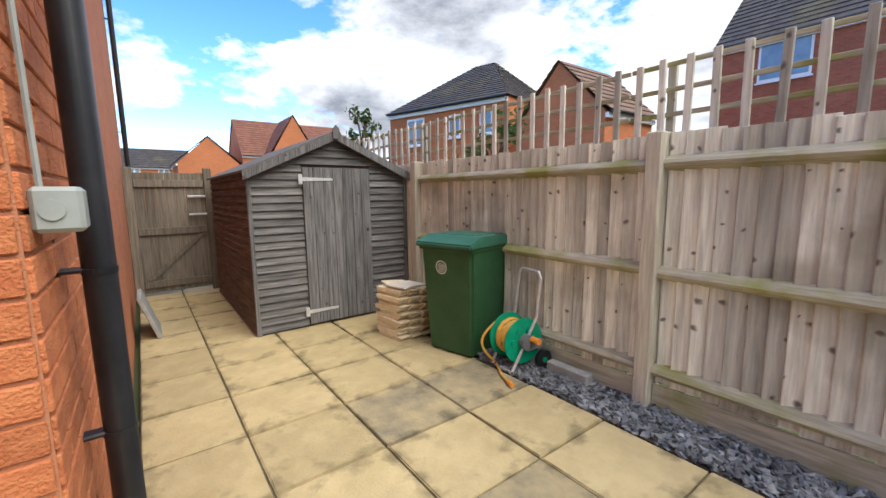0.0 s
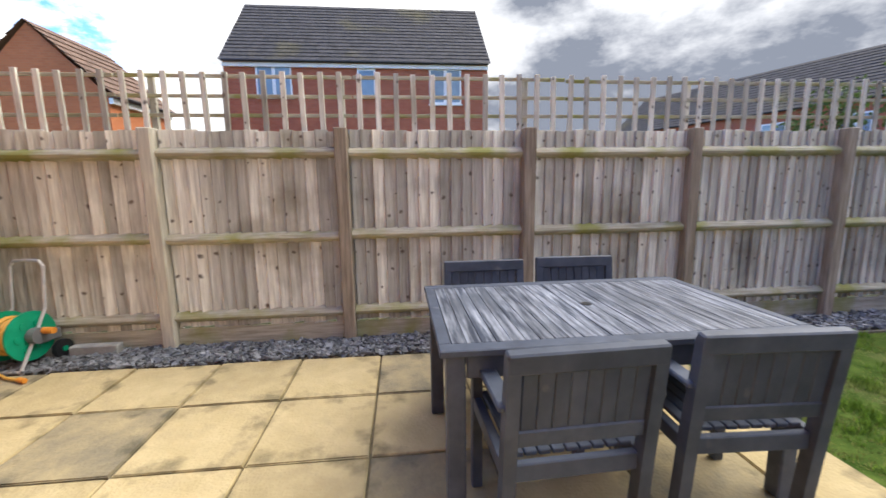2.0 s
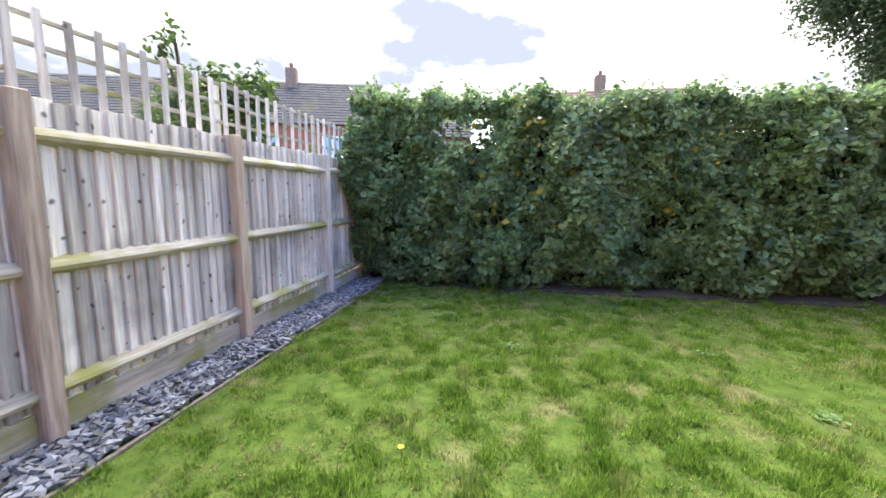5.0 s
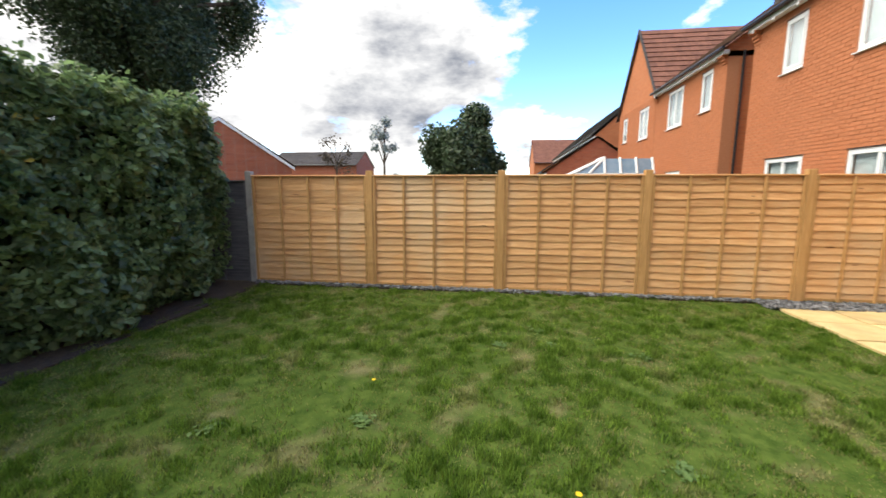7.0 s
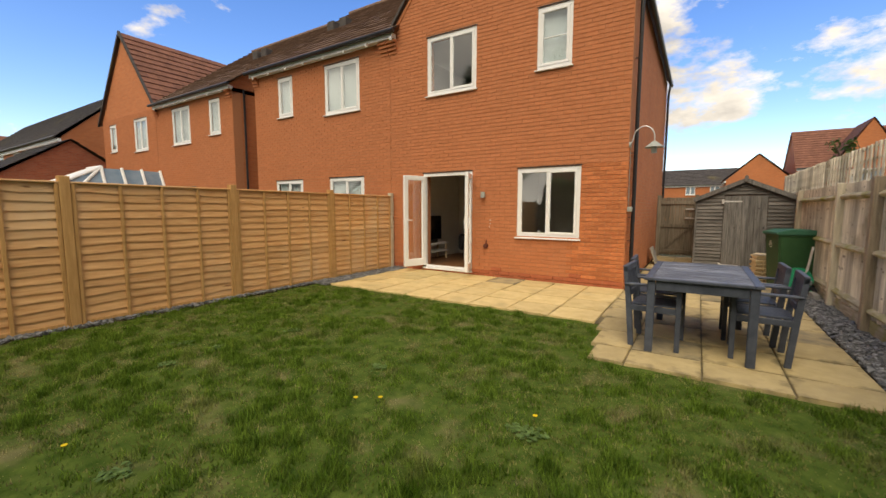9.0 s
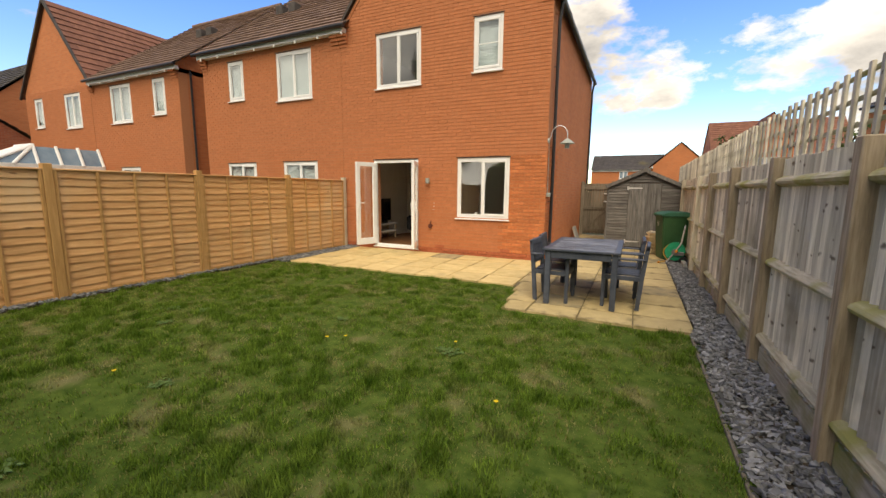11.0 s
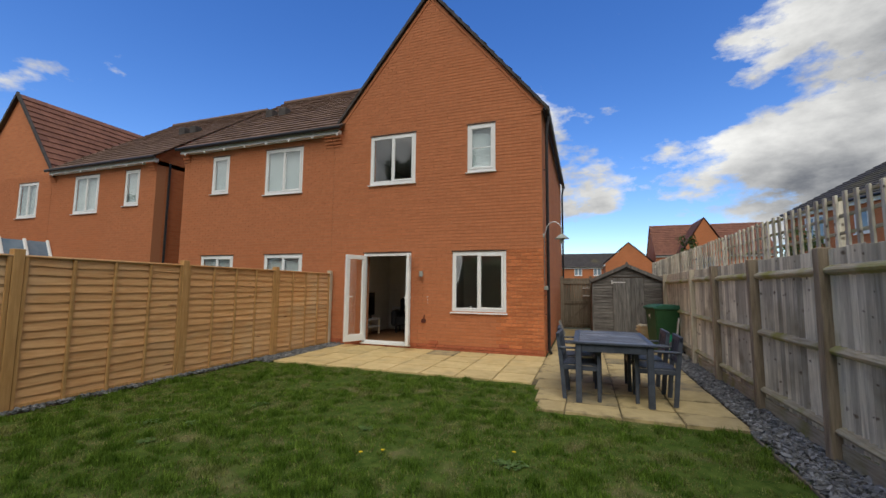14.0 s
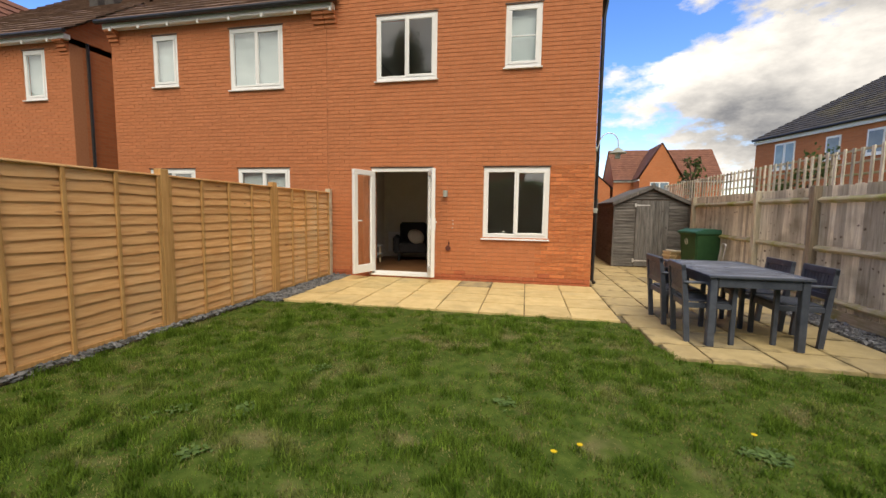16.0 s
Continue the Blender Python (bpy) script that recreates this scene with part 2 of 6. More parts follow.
M["slab_dirty"] = material("stained_slab", (0.21, 0.185, 0.13), (0.42, 0.34, 0.19), 4, rough=0.92, bump=0.55, fine=60, rnd=0.10, spec=0.25)
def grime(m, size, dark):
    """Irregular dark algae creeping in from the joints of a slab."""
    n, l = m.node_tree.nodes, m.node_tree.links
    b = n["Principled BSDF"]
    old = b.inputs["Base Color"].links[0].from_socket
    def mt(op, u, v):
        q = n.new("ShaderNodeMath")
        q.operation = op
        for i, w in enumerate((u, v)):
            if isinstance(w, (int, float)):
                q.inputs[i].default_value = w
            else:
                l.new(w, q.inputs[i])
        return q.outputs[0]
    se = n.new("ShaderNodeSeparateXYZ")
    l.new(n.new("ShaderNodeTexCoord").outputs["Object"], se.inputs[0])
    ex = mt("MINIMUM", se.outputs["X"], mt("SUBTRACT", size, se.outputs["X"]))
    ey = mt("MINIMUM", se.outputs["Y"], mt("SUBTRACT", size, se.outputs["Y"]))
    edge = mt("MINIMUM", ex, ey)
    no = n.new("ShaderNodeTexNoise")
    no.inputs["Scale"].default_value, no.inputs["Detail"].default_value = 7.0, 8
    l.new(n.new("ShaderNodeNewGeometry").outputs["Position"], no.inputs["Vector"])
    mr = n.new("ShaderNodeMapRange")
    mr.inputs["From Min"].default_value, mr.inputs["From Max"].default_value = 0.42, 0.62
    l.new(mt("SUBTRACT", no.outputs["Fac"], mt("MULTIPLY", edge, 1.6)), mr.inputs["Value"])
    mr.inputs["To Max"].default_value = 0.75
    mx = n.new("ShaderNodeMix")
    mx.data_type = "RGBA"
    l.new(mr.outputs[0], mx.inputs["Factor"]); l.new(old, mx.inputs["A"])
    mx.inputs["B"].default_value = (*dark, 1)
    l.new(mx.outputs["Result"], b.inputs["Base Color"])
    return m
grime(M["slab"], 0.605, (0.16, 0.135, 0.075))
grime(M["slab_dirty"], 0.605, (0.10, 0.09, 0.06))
M["joint"] = material("slab_joint", (0.10, 0.085, 0.05), (0.21, 0.17, 0.10), 12, rough=0.95, bump=0.5, fine=120)
M["slate"] = material("slate_chip", (0.085, 0.092, 0.102), (0.24, 0.25, 0.268), 14, rough=0.6, bump=0.3, island=0.6)
M["soil"] = material("soil", (0.035, 0.028, 0.02), (0.08, 0.062, 0.042), 20, rough=0.95, bump=0.6, fine=90)
M["turf"] = material("turf", (0.034, 0.068, 0.012), (0.095, 0.14, 0.03), 9, rough=1.0, bump=0.6, fine=80, c3=(0.19, 0.17, 0.085), c3_scale=2.4, c3_range=(0.56, 0.80), spec=0.03)
M["grass_dry"] = material("dry_grass_blade", (0.12, 0.15, 0.04), (0.34, 0.345, 0.135), 6.5, rough=0.8, bump=0, island=0.4, c3=(0.36, 0.32, 0.17), c3_scale=2.4, c3_range=(0.50, 0.70), spec=0.06)
M["grass"] = material("grass_blade", (0.055, 0.125, 0.012), (0.22, 0.335, 0.06), 6.5, rough=0.75, bump=0, island=0.42, c3=(0.33, 0.32, 0.14), c3_scale=2.4, c3_range=(0.55, 0.76), spec=0.06)
M["wood_v"] = knots(material("weathered_upright_board", (0.46, 0.435, 0.37), (0.78, 0.745, 0.66), 3.0, (13, 13, 0.8), rough=0.9, bump=0.6, rnd=0.34, spec=0.2, c3=(0.30, 0.27, 0.21), c3_scale=1.7, c3_range=(0.52, 0.74)), 8.5, 6.5, (0.10, 0.072, 0.052), 0.10, 0.5)
M["wood_h"] = material("weathered_rail", (0.33, 0.30, 0.22), (0.58, 0.54, 0.42), 3.2, (14, 1.1, 14), rough=0.9, bump=0.35, rnd=0.12, c3=(0.29, 0.29, 0.10), c3_scale=2.5, c3_range=(0.48, 0.66), spec=0.2)
M["wood_post"] = material("weathered_post", (0.41, 0.375, 0.30), (0.66, 0.61, 0.50), 3.0, (12, 12, 0.9), rough=0.9, bump=0.4, rnd=0.14, spec=0.2)
M["wood_post_brown"] = material("brown_weathered_post", (0.23, 0.185, 0.135), (0.46, 0.385, 0.30), 3.0, (12, 12, 0.9), rough=0.9, bump=0.5, rnd=0.14, spec=0.2)
M["wood_post_new"] = material("paler_post", (0.34, 0.265, 0.185), (0.52, 0.415, 0.295), 3.0, (12, 12, 0.9), rough=0.88, bump=0.3, rnd=0.10, spec=0.2)
M["lap"] = knots(material("golden_lap_board", (0.58, 0.31, 0.135), (0.74, 0.455, 0.225), 3.0, (10, 0.9, 10), rough=0.85, bump=0.3, rnd=0.13, c3=(0.66, 0.46, 0.27), c3_scale=0.7, spec=0.25), 1.6, 9.0, (0.22, 0.10, 0.045), 0.10, 0.12)
M["lap_batten"] = material("golden_batten", (0.42, 0.235, 0.09), (0.58, 0.35, 0.15), 3.0, (10, 10, 0.9), rough=0.85, bump=0.3, rnd=0.08, spec=0.25)
M["lap_grey"] = material("grey_lap_board", (0.075, 0.075, 0.085), (0.15, 0.15, 0.16), 3.0, (10, 0.9, 10), rough=0.9, bump=0.3, rnd=0.12)
M["concrete"] = material("concrete", (0.27, 0.27, 0.26), (0.38, 0.38, 0.36), 12, rough=0.9, bump=0.3, fine=90)
M["shed_h"] = material("shed_clad_board", (0.065, 0.064, 0.064), (0.235, 0.228, 0.224), 3.0, (1.0, 1.0, 20), rough=0.9, bump=0.5, rnd=0.22, ramp=(0.33, 0.70), spec=0.2)
M["shed_side"] = material("shed_side_board", (0.07, 0.050, 0.042), (0.17, 0.128, 0.108), 3.0, (1.0, 1.0, 16), rough=0.9, bump=0.4, rnd=0.15, spec=0.2)
M["shed_v"] = knots(material("shed_door_board", (0.075, 0.076, 0.078), (0.215, 0.212, 0.212), 3.0, (16, 16, 0.9), rough=0.9, bump=0.4, rnd=0.15, spec=0.2), 7.0, 5.0, (0.05, 0.045, 0.042), 0.08, 0.4)
M["wood_gate"] = material("weathered_gate_board", (0.13, 0.115, 0.09), (0.25, 0.22, 0.18), 3.0, (13, 13, 0.8), rough=0.9, bump=0.45, rnd=0.2, spec=0.2)
M["felt"] = material("roof_felt", (0.10, 0.10, 0.10), (0.17, 0.165, 0.16), 30, rough=0.95, bump=0.5, fine=150)
M["table_top"] = material("worn_blue_grey_plank", (0.030, 0.040, 0.064), (0.31, 0.335, 0.39), 2.6, (1.3, 17, 10), rough=0.6, bump=0.35, rnd=0.2, detail=9, ramp=(0.40, 0.66), c3=(0.075, 0.088, 0.115), c3_scale=2.6, c3_range=(0.5, 0.68))
M["blue_grey"] = material("blue_grey_paint", (0.042, 0.053, 0.078), (0.078, 0.094, 0.13), 8, rough=0.5, bump=0.15, rnd=0.1, c3=(0.16, 0.17, 0.19), c3_scale=9, c3_range=(0.66, 0.80))
M["bin_green"] = material("green_plastic", (0.020, 0.075, 0.030), (0.032, 0.10, 0.042), 5, rough=0.45, bump=0.06, fine=200)
M["lid_green"] = material("green_lid", (0.028, 0.115, 0.075), (0.045, 0.16, 0.11), 5, rough=0.42, bump=0.06, fine=200)
M["teal"] = material("bright_green_plastic", (0.0, 0.27, 0.14), (0.01, 0.35, 0.19), 8, rough=0.35, bump=0.03)
M["hose"] = material("yellow_hose", (0.58, 0.30, 0.045), (0.70, 0.42, 0.09), 20, rough=0.45, bump=0.03)
M["orange"] = material("orange_plastic", (0.70, 0.25, 0.03), (0.8, 0.33, 0.05), 20, rough=0.4, bump=0.03)
M["raw_wood"] = material("sawn_offcut", (0.60, 0.50, 0.34), (0.78, 0.68, 0.50), 6, (3, 3, 12), rough=0.85, bump=0.3, rnd=0.12)
M["pale_board"] = material("pale_board", (0.55, 0.50, 0.42), (0.66, 0.62, 0.54), 8, rough=0.8, bump=0.2)
M["leaf_pale"] = material("pale_hedge_leaf", (0.13, 0.21, 0.085), (0.24, 0.33, 0.13), 2.6, rough=0.38, bump=0, island=0.4, c3=(0.26, 0.30, 0.075), c3_scale=1.1, c3_range=(0.56, 0.74), spec=0.5)
M["leaf"] = material("hedge_leaf", (0.095, 0.165, 0.066), (0.225, 0.33, 0.135), 2.2, rough=0.45, bump=0, island=0.5, c3=(0.15, 0.22, 0.055), c3_scale=1.0, c3_range=(0.56, 0.78), spec=0.5)
M["leaf_dark"] = material("tree_leaf", (0.045, 0.078, 0.042), (0.085, 0.13, 0.062), 2.0, rough=0.5, bump=0, island=0.4)
M["leaf_mid"] = material("shrub_leaf", (0.05, 0.09, 0.025), (0.10, 0.155, 0.04), 2.0, rough=0.5, bump=0, island=0.4)
M["leaf_yellow"] = material("yellowing_leaf", (0.30, 0.26, 0.03), (0.42, 0.34, 0.05), 3.0, rough=0.5, bump=0, island=0.3)
M["leaf_silver"] = material("silvery_leaf", (0.22, 0.27, 0.27), (0.34, 0.40, 0.40), 2.0, rough=0.5, bump=0, island=0.3)
# near-black: the shade deep between hedge leaves is put into this colour
M["hedge_core"] = material("hedge_gap_shade", (0.012, 0.016, 0.008), (0.03, 0.032, 0.018), 12, rough=0.95, bump=0.5)
M["bark"] = material("bark", (0.06, 0.045, 0.032), (0.12, 0.095, 0.07), 6, (3, 3, 0.6), rough=0.95, bump=0.6)
M["plaster"] = material("white_plaster", (0.70, 0.68, 0.64), (0.76, 0.74, 0.70), 4, rough=0.9, bump=0.05)
M["floor_wood"] = material("brown_floor", (0.16, 0.075, 0.035), (0.26, 0.13, 0.06), 3, (1, 12, 1), rough=0.5, bump=0.05)
M["dark_fabric"] = material("charcoal_fabric", (0.025, 0.025, 0.03), (0.05, 0.05, 0.058), 40, rough=0.95, bump=0.3)
M["cushion"] = material("grey_cushion", (0.38, 0.35, 0.32), (0.48, 0.45, 0.41), 30, rough=0.95, bump=0.3)
M["screen"] = material("black_screen", (0.008, 0.008, 0.010), (0.012, 0.012, 0.014), 4, rough=0.15, bump=0)
# bluish so that panes seem to mirror the sky; also colours the lamp cover
M["blind"] = material("pale_sky_tone", (0.38, 0.45, 0.50), (0.46, 0.53, 0.57), 4, rough=0.8, bump=0.05)
for key in ("leaf", "leaf_pale", "leaf_mid", "leaf_yellow", "leaf_silver", "grass", "grass_dry"):
    translucent(M[key], 0.5)
translucent(M["leaf_dark"], 0.3)
M["far_ground"] = material("far_ground", (0.05, 0.07, 0.025), (0.10, 0.11, 0.05), 0.4, rough=0.95, bump=0.3)


# ---- building helpers ----
def box(bm, x0, x1, y0, y1, z0, z1, bevel=0.0):
    vs = [bm.verts.new(p) for p in ((x0, y0, z0), (x1, y0, z0), (x1, y1, z0), (x0, y1, z0), (x0, y0, z1), (x1, y0, z1), (x1, y1, z1), (x0, y1, z1))]
    fs = [bm.faces.new([vs[i] for i in q]) for q in ((3, 2, 1, 0), (4, 5, 6, 7), (0, 1, 5, 4), (1, 2, 6, 5), (2, 3, 7, 6), (3, 0, 4, 7))]
    if bevel:
        bmesh.ops.bevel(bm, geom=list({e for f in fs for e in f.edges}), offset=bevel, segments=1, affect="EDGES")

def prism(bm, pts, a, b, axis):
    """A polygon in the plane across an axis, drawn out from a to b along it."""
    def at(p, s):
        return (p[0], s, p[1]) if axis == "y" else (s, p[0], p[1]) if axis == "x" else (p[0], p[1], s)
    lo, hi = [bm.verts.new(at(p, a)) for p in pts], [bm.verts.new(at(p, b)) for p in pts]
    bm.faces.new(lo); bm.faces.new(hi[::-1])
    for i in range(len(pts)):
        j = (i + 1) % len(pts)
        bm.faces.new((lo[j], lo[i], hi[i], hi[j]))
    bmesh.ops.recalc_face_normals(bm, faces=bm.faces[:])

def cyl(bm, a, b, r, seg=14, r2=None, caps=True):
    a, b = Vector(a), Vector(b)
    q = (b - a).to_track_quat("Z", "Y").to_matrix().to_4x4()
    bmesh.ops.create_cone(bm, cap_ends=caps, segments=seg, radius1=r, radius2=r if r2 is None else r2, depth=(b - a).length, matrix=Matrix.Translation((a + b) / 2) @ q)

def tube(bm, pts, r, seg=8):
    """A round tube through points."""
    pts = [Vector(p) for p in pts]
    rings, old, q = [], None, None
    for i, p in enumerate(pts):
        d = (pts[min(i + 1, len(pts) - 1)] - pts[max(i - 1, 0)]).normalized()
        q = d.to_track_quat("Z", "Y") if q is None else old.rotation_difference(d) @ q
        old = d
        rings.append([bm.verts.new(p + q @ Vector((math.cos(k * 2 * math.pi / seg) * r, math.sin(k * 2 * math.pi / seg) * r, 0))) for k in range(seg)])
    for u, v in zip(rings, rings[1:]):
        for k in range(seg):
            bm.faces.new((u[k], u[(k + 1) % seg], v[(k + 1) % seg], v[k]))
    bm.faces.new(rings[0][::-1]); bm.faces.new(rings[-1])

def mesh_of(name, bm, mat, smooth=False):
    me = bpy.data.meshes.new(name)
    bm.to_mesh(me)
    bm.free()
    me.materials.append(mat)
    if smooth:
        me.polygons.foreach_set("use_smooth", [True] * len(me.polygons))
    return me

def part(name, bm, mat, parent=None, label="", smooth=False):
    ob = new(name, mesh_of(name, bm, mat, smooth))
    ob.parent = parent
    if label:
        ob["label"] = label
    return ob

def piece(name, me, parent, m):
    ob = new(name, me)
    ob.parent = parent
    ob.matrix_basis = m
    return ob

def boxpart(name, mat, parent, x0, x1, y0, y1, z0, z1, bevel=0.004, label=""):
    bm = bmesh.new()
    box(bm, x0, x1, y0, y1, z0, z1, bevel)
    return part(name, bm, mat, parent, label)

def root(name, label, category, group="", kind="", m=None):
    ob = new(name)
    if m is not None:
        ob.matrix_basis = m
    return tagged(ob, label, category, group, kind)

def soup(name, verts, faces, mat, parent=None):
    me = bpy.data.meshes.new(name)
    me.from_pydata(verts, [], faces)
    me.materials.append(mat)
    ob = new(name, me)
    ob.parent = parent
    return ob

def leaves(name, pts, normals, size, mat, parent=None, seed=1, jitter=0.9, kind_stuff=False):
    """Many small folded leaves round points, facing roughly along the normals."""
    g = np.random.default_rng(seed)
    n = len(pts)
    nrm = normals + g.normal(0, jitter, (n, 3))
    nrm /= np.linalg.norm(nrm, axis=1, keepdims=True)
    t = g.normal(0, 1, (n, 3))
    t[:, 2] -= 0.5
    t -= nrm * (t * nrm).sum(1, keepdims=True)
    t /= np.linalg.norm(t, axis=1, keepdims=True)
    s = np.cross(nrm, t)
    L = size * g.uniform(0.55, 1.25, (n, 1))
    W = L * g.uniform(0.30, 0.44, (n, 1))
    v = np.stack([pts - t * L * 0.5, pts - t * L * 0.12 + s * W + nrm * L * 0.10, pts + t * L * 0.28 + s * W * 0.7 + nrm * L * 0.06, pts + t * L * 0.6 - nrm * L * 0.1,
                  pts + t * L * 0.28 - s * W * 0.7 + nrm * L * 0.06, pts - t * L * 0.12 - s * W + nrm * L * 0.10], 1).reshape(-1, 3)
    me = bpy.data.meshes.new(name)
    me.vertices.add(6 * n)
    me.vertices.foreach_set("co", v.ravel())
    idx = np.arange(n)[:, None] * 6 + np.array([0, 1, 2, 3, 0, 3, 4, 5])[None, :]
    me.loops.add(8 * n)
    me.loops.foreach_set("vertex_index", idx.ravel().astype(np.int32))
    me.polygons.add(2 * n)
    me.polygons.foreach_set("loop_start", np.arange(2 * n, dtype=np.int32) * 4)
    me.update(calc_edges=True)
    me.materials.append(mat)
    ob = new(name, me)
    ob.parent = parent
    return ob


# ---- ground ----
bm = bmesh.new()
bmesh.ops.create_grid(bm, x_segments=1, y_segments=1, size=700, matrix=Matrix.Translation((0, 0, -0.06)))
tagged(part("ground", bm, M["far_ground"]), "dull green and grey open ground round the houses", "ground", kind="structure")

FENCE_X, LAP_X, FACADE = 2.70, -5.17, 1.0
PAT_S, PAT_E, STRIP_S, PAT_W = -2.28, 2.36, -1.42, -4.70
PAT_END = -2.72

bm = bmesh.new()
bmesh.ops.create_grid(bm, x_segments=90, y_segments=80, size=0.5, matrix=Matrix.Translation((-1.25, -5.2, 0)) @ Matrix.Diagonal((7.9, 8.1, 1, 1)))
for v in bm.verts:
    v.co.z = 0.012 * noise.noise(v.co * 1.7) + 0.006 * noise.noise(v.co * 6)
lawn = tagged(part("lawn", bm, M["turf"]), "patchy green lawn with dry bare spots", "lawn", kind="structure")

# ---- patio ----
SX, SY, X0 = 0.605, 0.595, -0.06
patio = root("patio", "buff riven concrete flagstone patio with dark joints", "patio", kind="structure")
bm = bmesh.new()
box(bm, 0.21, PAT_E, PAT_END + 0.02, STRIP_S, -0.05, 0.012)
box(bm, 0.03, PAT_E, STRIP_S, 6.95, -0.05, 0.012)
box(bm, PAT_W + 0.01, 0.03, STRIP_S + 0.01, FACADE - 0.02, -0.05, 0.012)
part("joint_bed", bm, M["joint"], patio, "dark sandy joints")
def slab_mesh(w, d, seed, mat):
    bm = bmesh.new()
    g = random.Random(seed)
    box(bm, 0.0065, w - 0.0065, 0.0065, d - 0.0065, -0.02, 0.03)
    top = [e for e in bm.edges if all(v.co.z > 0 for v in e.verts)]
    bmesh.ops.bevel(bm, geom=top, offset=0.006, segments=2, affect="EDGES")
    for v in bm.verts:
        if v.co.z > 0.01:
            v.co.x += g.uniform(-0.0025, 0.0025)
            v.co.y += g.uniform(-0.0025, 0.0025)
            v.co.z += g.uniform(-0.0015, 0.0015)
    return mesh_of("slab", bm, mat)
slab_cache = {}
def slab(x, y, w, d, dirty=False):
    key = (round(w, 3), round(d, 3), random.randrange(4), dirty)
    if key not in slab_cache:
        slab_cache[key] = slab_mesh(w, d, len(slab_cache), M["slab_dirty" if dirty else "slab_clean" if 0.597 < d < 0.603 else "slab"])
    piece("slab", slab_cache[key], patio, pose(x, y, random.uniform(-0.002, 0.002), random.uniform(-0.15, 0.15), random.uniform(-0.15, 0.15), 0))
DIRTY = {(3, 7), (2, 7), (2, 5), (3, 2), (1, 2), (1, 0)}
for i in range(4):
    for j in range(16):
        x, y = X0 + i * SX, PAT_S + j * SY + 0.01
        if y > 6.7:
            continue
        x_lo = {0: 0.16, 1: 0.09}.get(j, 0.03) if i == 0 else x
        slab(x_lo, y, x + SX - x_lo, SY, (i, j) in DIRTY)
for i in range(1, 9):
    for j in range(4):
        w = SX
        x = X0 + 0.09 - i * SX
        if x < PAT_W - 0.15:
            continue
        slab(x, STRIP_S + j * 0.6, w, 0.6, (i, j) in {(4, 3)})
for i in range(4):  # cut slabs along the lawn
    x_lo = 0.22 if i == 0 else X0 + i * SX
    slab(x_lo, PAT_END + 0.01, X0 + (i + 1) * SX - x_lo, PAT_S - PAT_END, False)

# ---- slate beds ----
def chips(name, areas, label, seed):
    g = np.random.default_rng(seed)
    V, F = [], []
    for x0, x1, y0, y1, count, z in areas:
        for _ in range(count):
            c = np.array([g.uniform(x0, x1), g.uniform(y0, y1), z + g.uniform(0, 0.03)])
            k = g.integers(4, 7)
            r, th = g.uniform(0.012, 0.035), g.uniform(0.004, 0.009)
            e = Euler((g.normal(0, 0.35), g.normal(0, 0.35), g.uniform(0, 6.28))).to_matrix()
            a = np.sort(g.uniform(0, 6.28, k))
            base = len(V)
            for s in (-th, th):
                for q in a:
                    V.append(tuple(c + np.array(e @ Vector((math.cos(q) * r * 1.35, math.sin(q) * r * 0.8, s)))))
            F.append(tuple(range(base + k, base + 2 * k)))
            for q in range(k):
                F.append((base + q, base + (q + 1) % k, base + k + (q + 1) % k, base + k + q))
    return tagged(soup(name, V, F, M["slate"]), label, "gravel", kind="stuff")
for nm, x0, x1, y0, y1 in (("bed", PAT_E + 0.01, 2.86, -9.6, 4.2), ("bed", LAP_X - 0.02, LAP_X + 0.13, -9.6, STRIP_S), ("bed", LAP_X - 0.02, PAT_W - 0.01, STRIP_S, 0.98)):
    bm = bmesh.new()
    box(bm, x0, x1, y0, y1, -0.05, 0.022)
    tagged(part("slate_bed", bm, M["soil"]), "dark earth bed under slate chippings", "bed", kind="structure")
chips("slate_chippings", [(PAT_E + 0.02, 2.74, -2.6, 2.55, 6200, 0.02), (PAT_E - 0.03, 2.74, -9.0, -2.6, 5200, 0.018)], "loose blue-grey slate chippings along the board fence", 3)
chips("slate_chippings", [(LAP_X + 0.02, LAP_X + 0.14, -8.9, STRIP_S, 1300, 0.02), (LAP_X + 0.05, PAT_W - 0.02, STRIP_S - 0.1, 0.96, 1500, 0.02)], "loose slate chippings along the lap fence", 4)
bm = bmesh.new()
box(bm, PAT_E - 0.06, PAT_E - 0.035, -8.8, PAT_END - 0.05, -0.02, 0.022, 0.004)
tagged(part("edging_board", bm, M["wood_gate"]), "thin weathered timber edging between lawn and slate", "edging")

# ---- board fence along the side ----
POSTS = [6.75, 3.97, 1.25, -0.21, -1.76, -3.26, -4.76, -6.30, -7.95, -9.5]
fence = root("board_fence", "weathered grey closeboard fence with rails and lattice above", "fence")
g = random.Random(5)
def feather(w, h, seed):
    bm = bmesh.new()
    prism(bm, [(0.0, 0), (-0.005, 0), (-0.034, w - 0.006), (-0.028, w), (0.0, w)], 0, h, "z")
    r = random.Random(seed)
    for v in bm.verts:
        if v.co.z > 0.1:
            v.co.z += r.uniform(-0.008, 0.004)
        v.co.x += r.uniform(-0.003, 0.003)
    return mesh_of("board", bm, M["wood_v"])
boards = [feather(0.104, 1.60, s) for s in range(8)]
y = -9.5
while y < 6.7:
    piece("board", g.choice(boards), fence, pose(FENCE_X + 0.093 + g.uniform(-0.004, 0.004), y, 0.19 + g.uniform(-0.012, 0.008), 0, 0, g.uniform(-2.6, 2.6)))
    y += 0.092 + g.uniform(-0.006, 0.006)
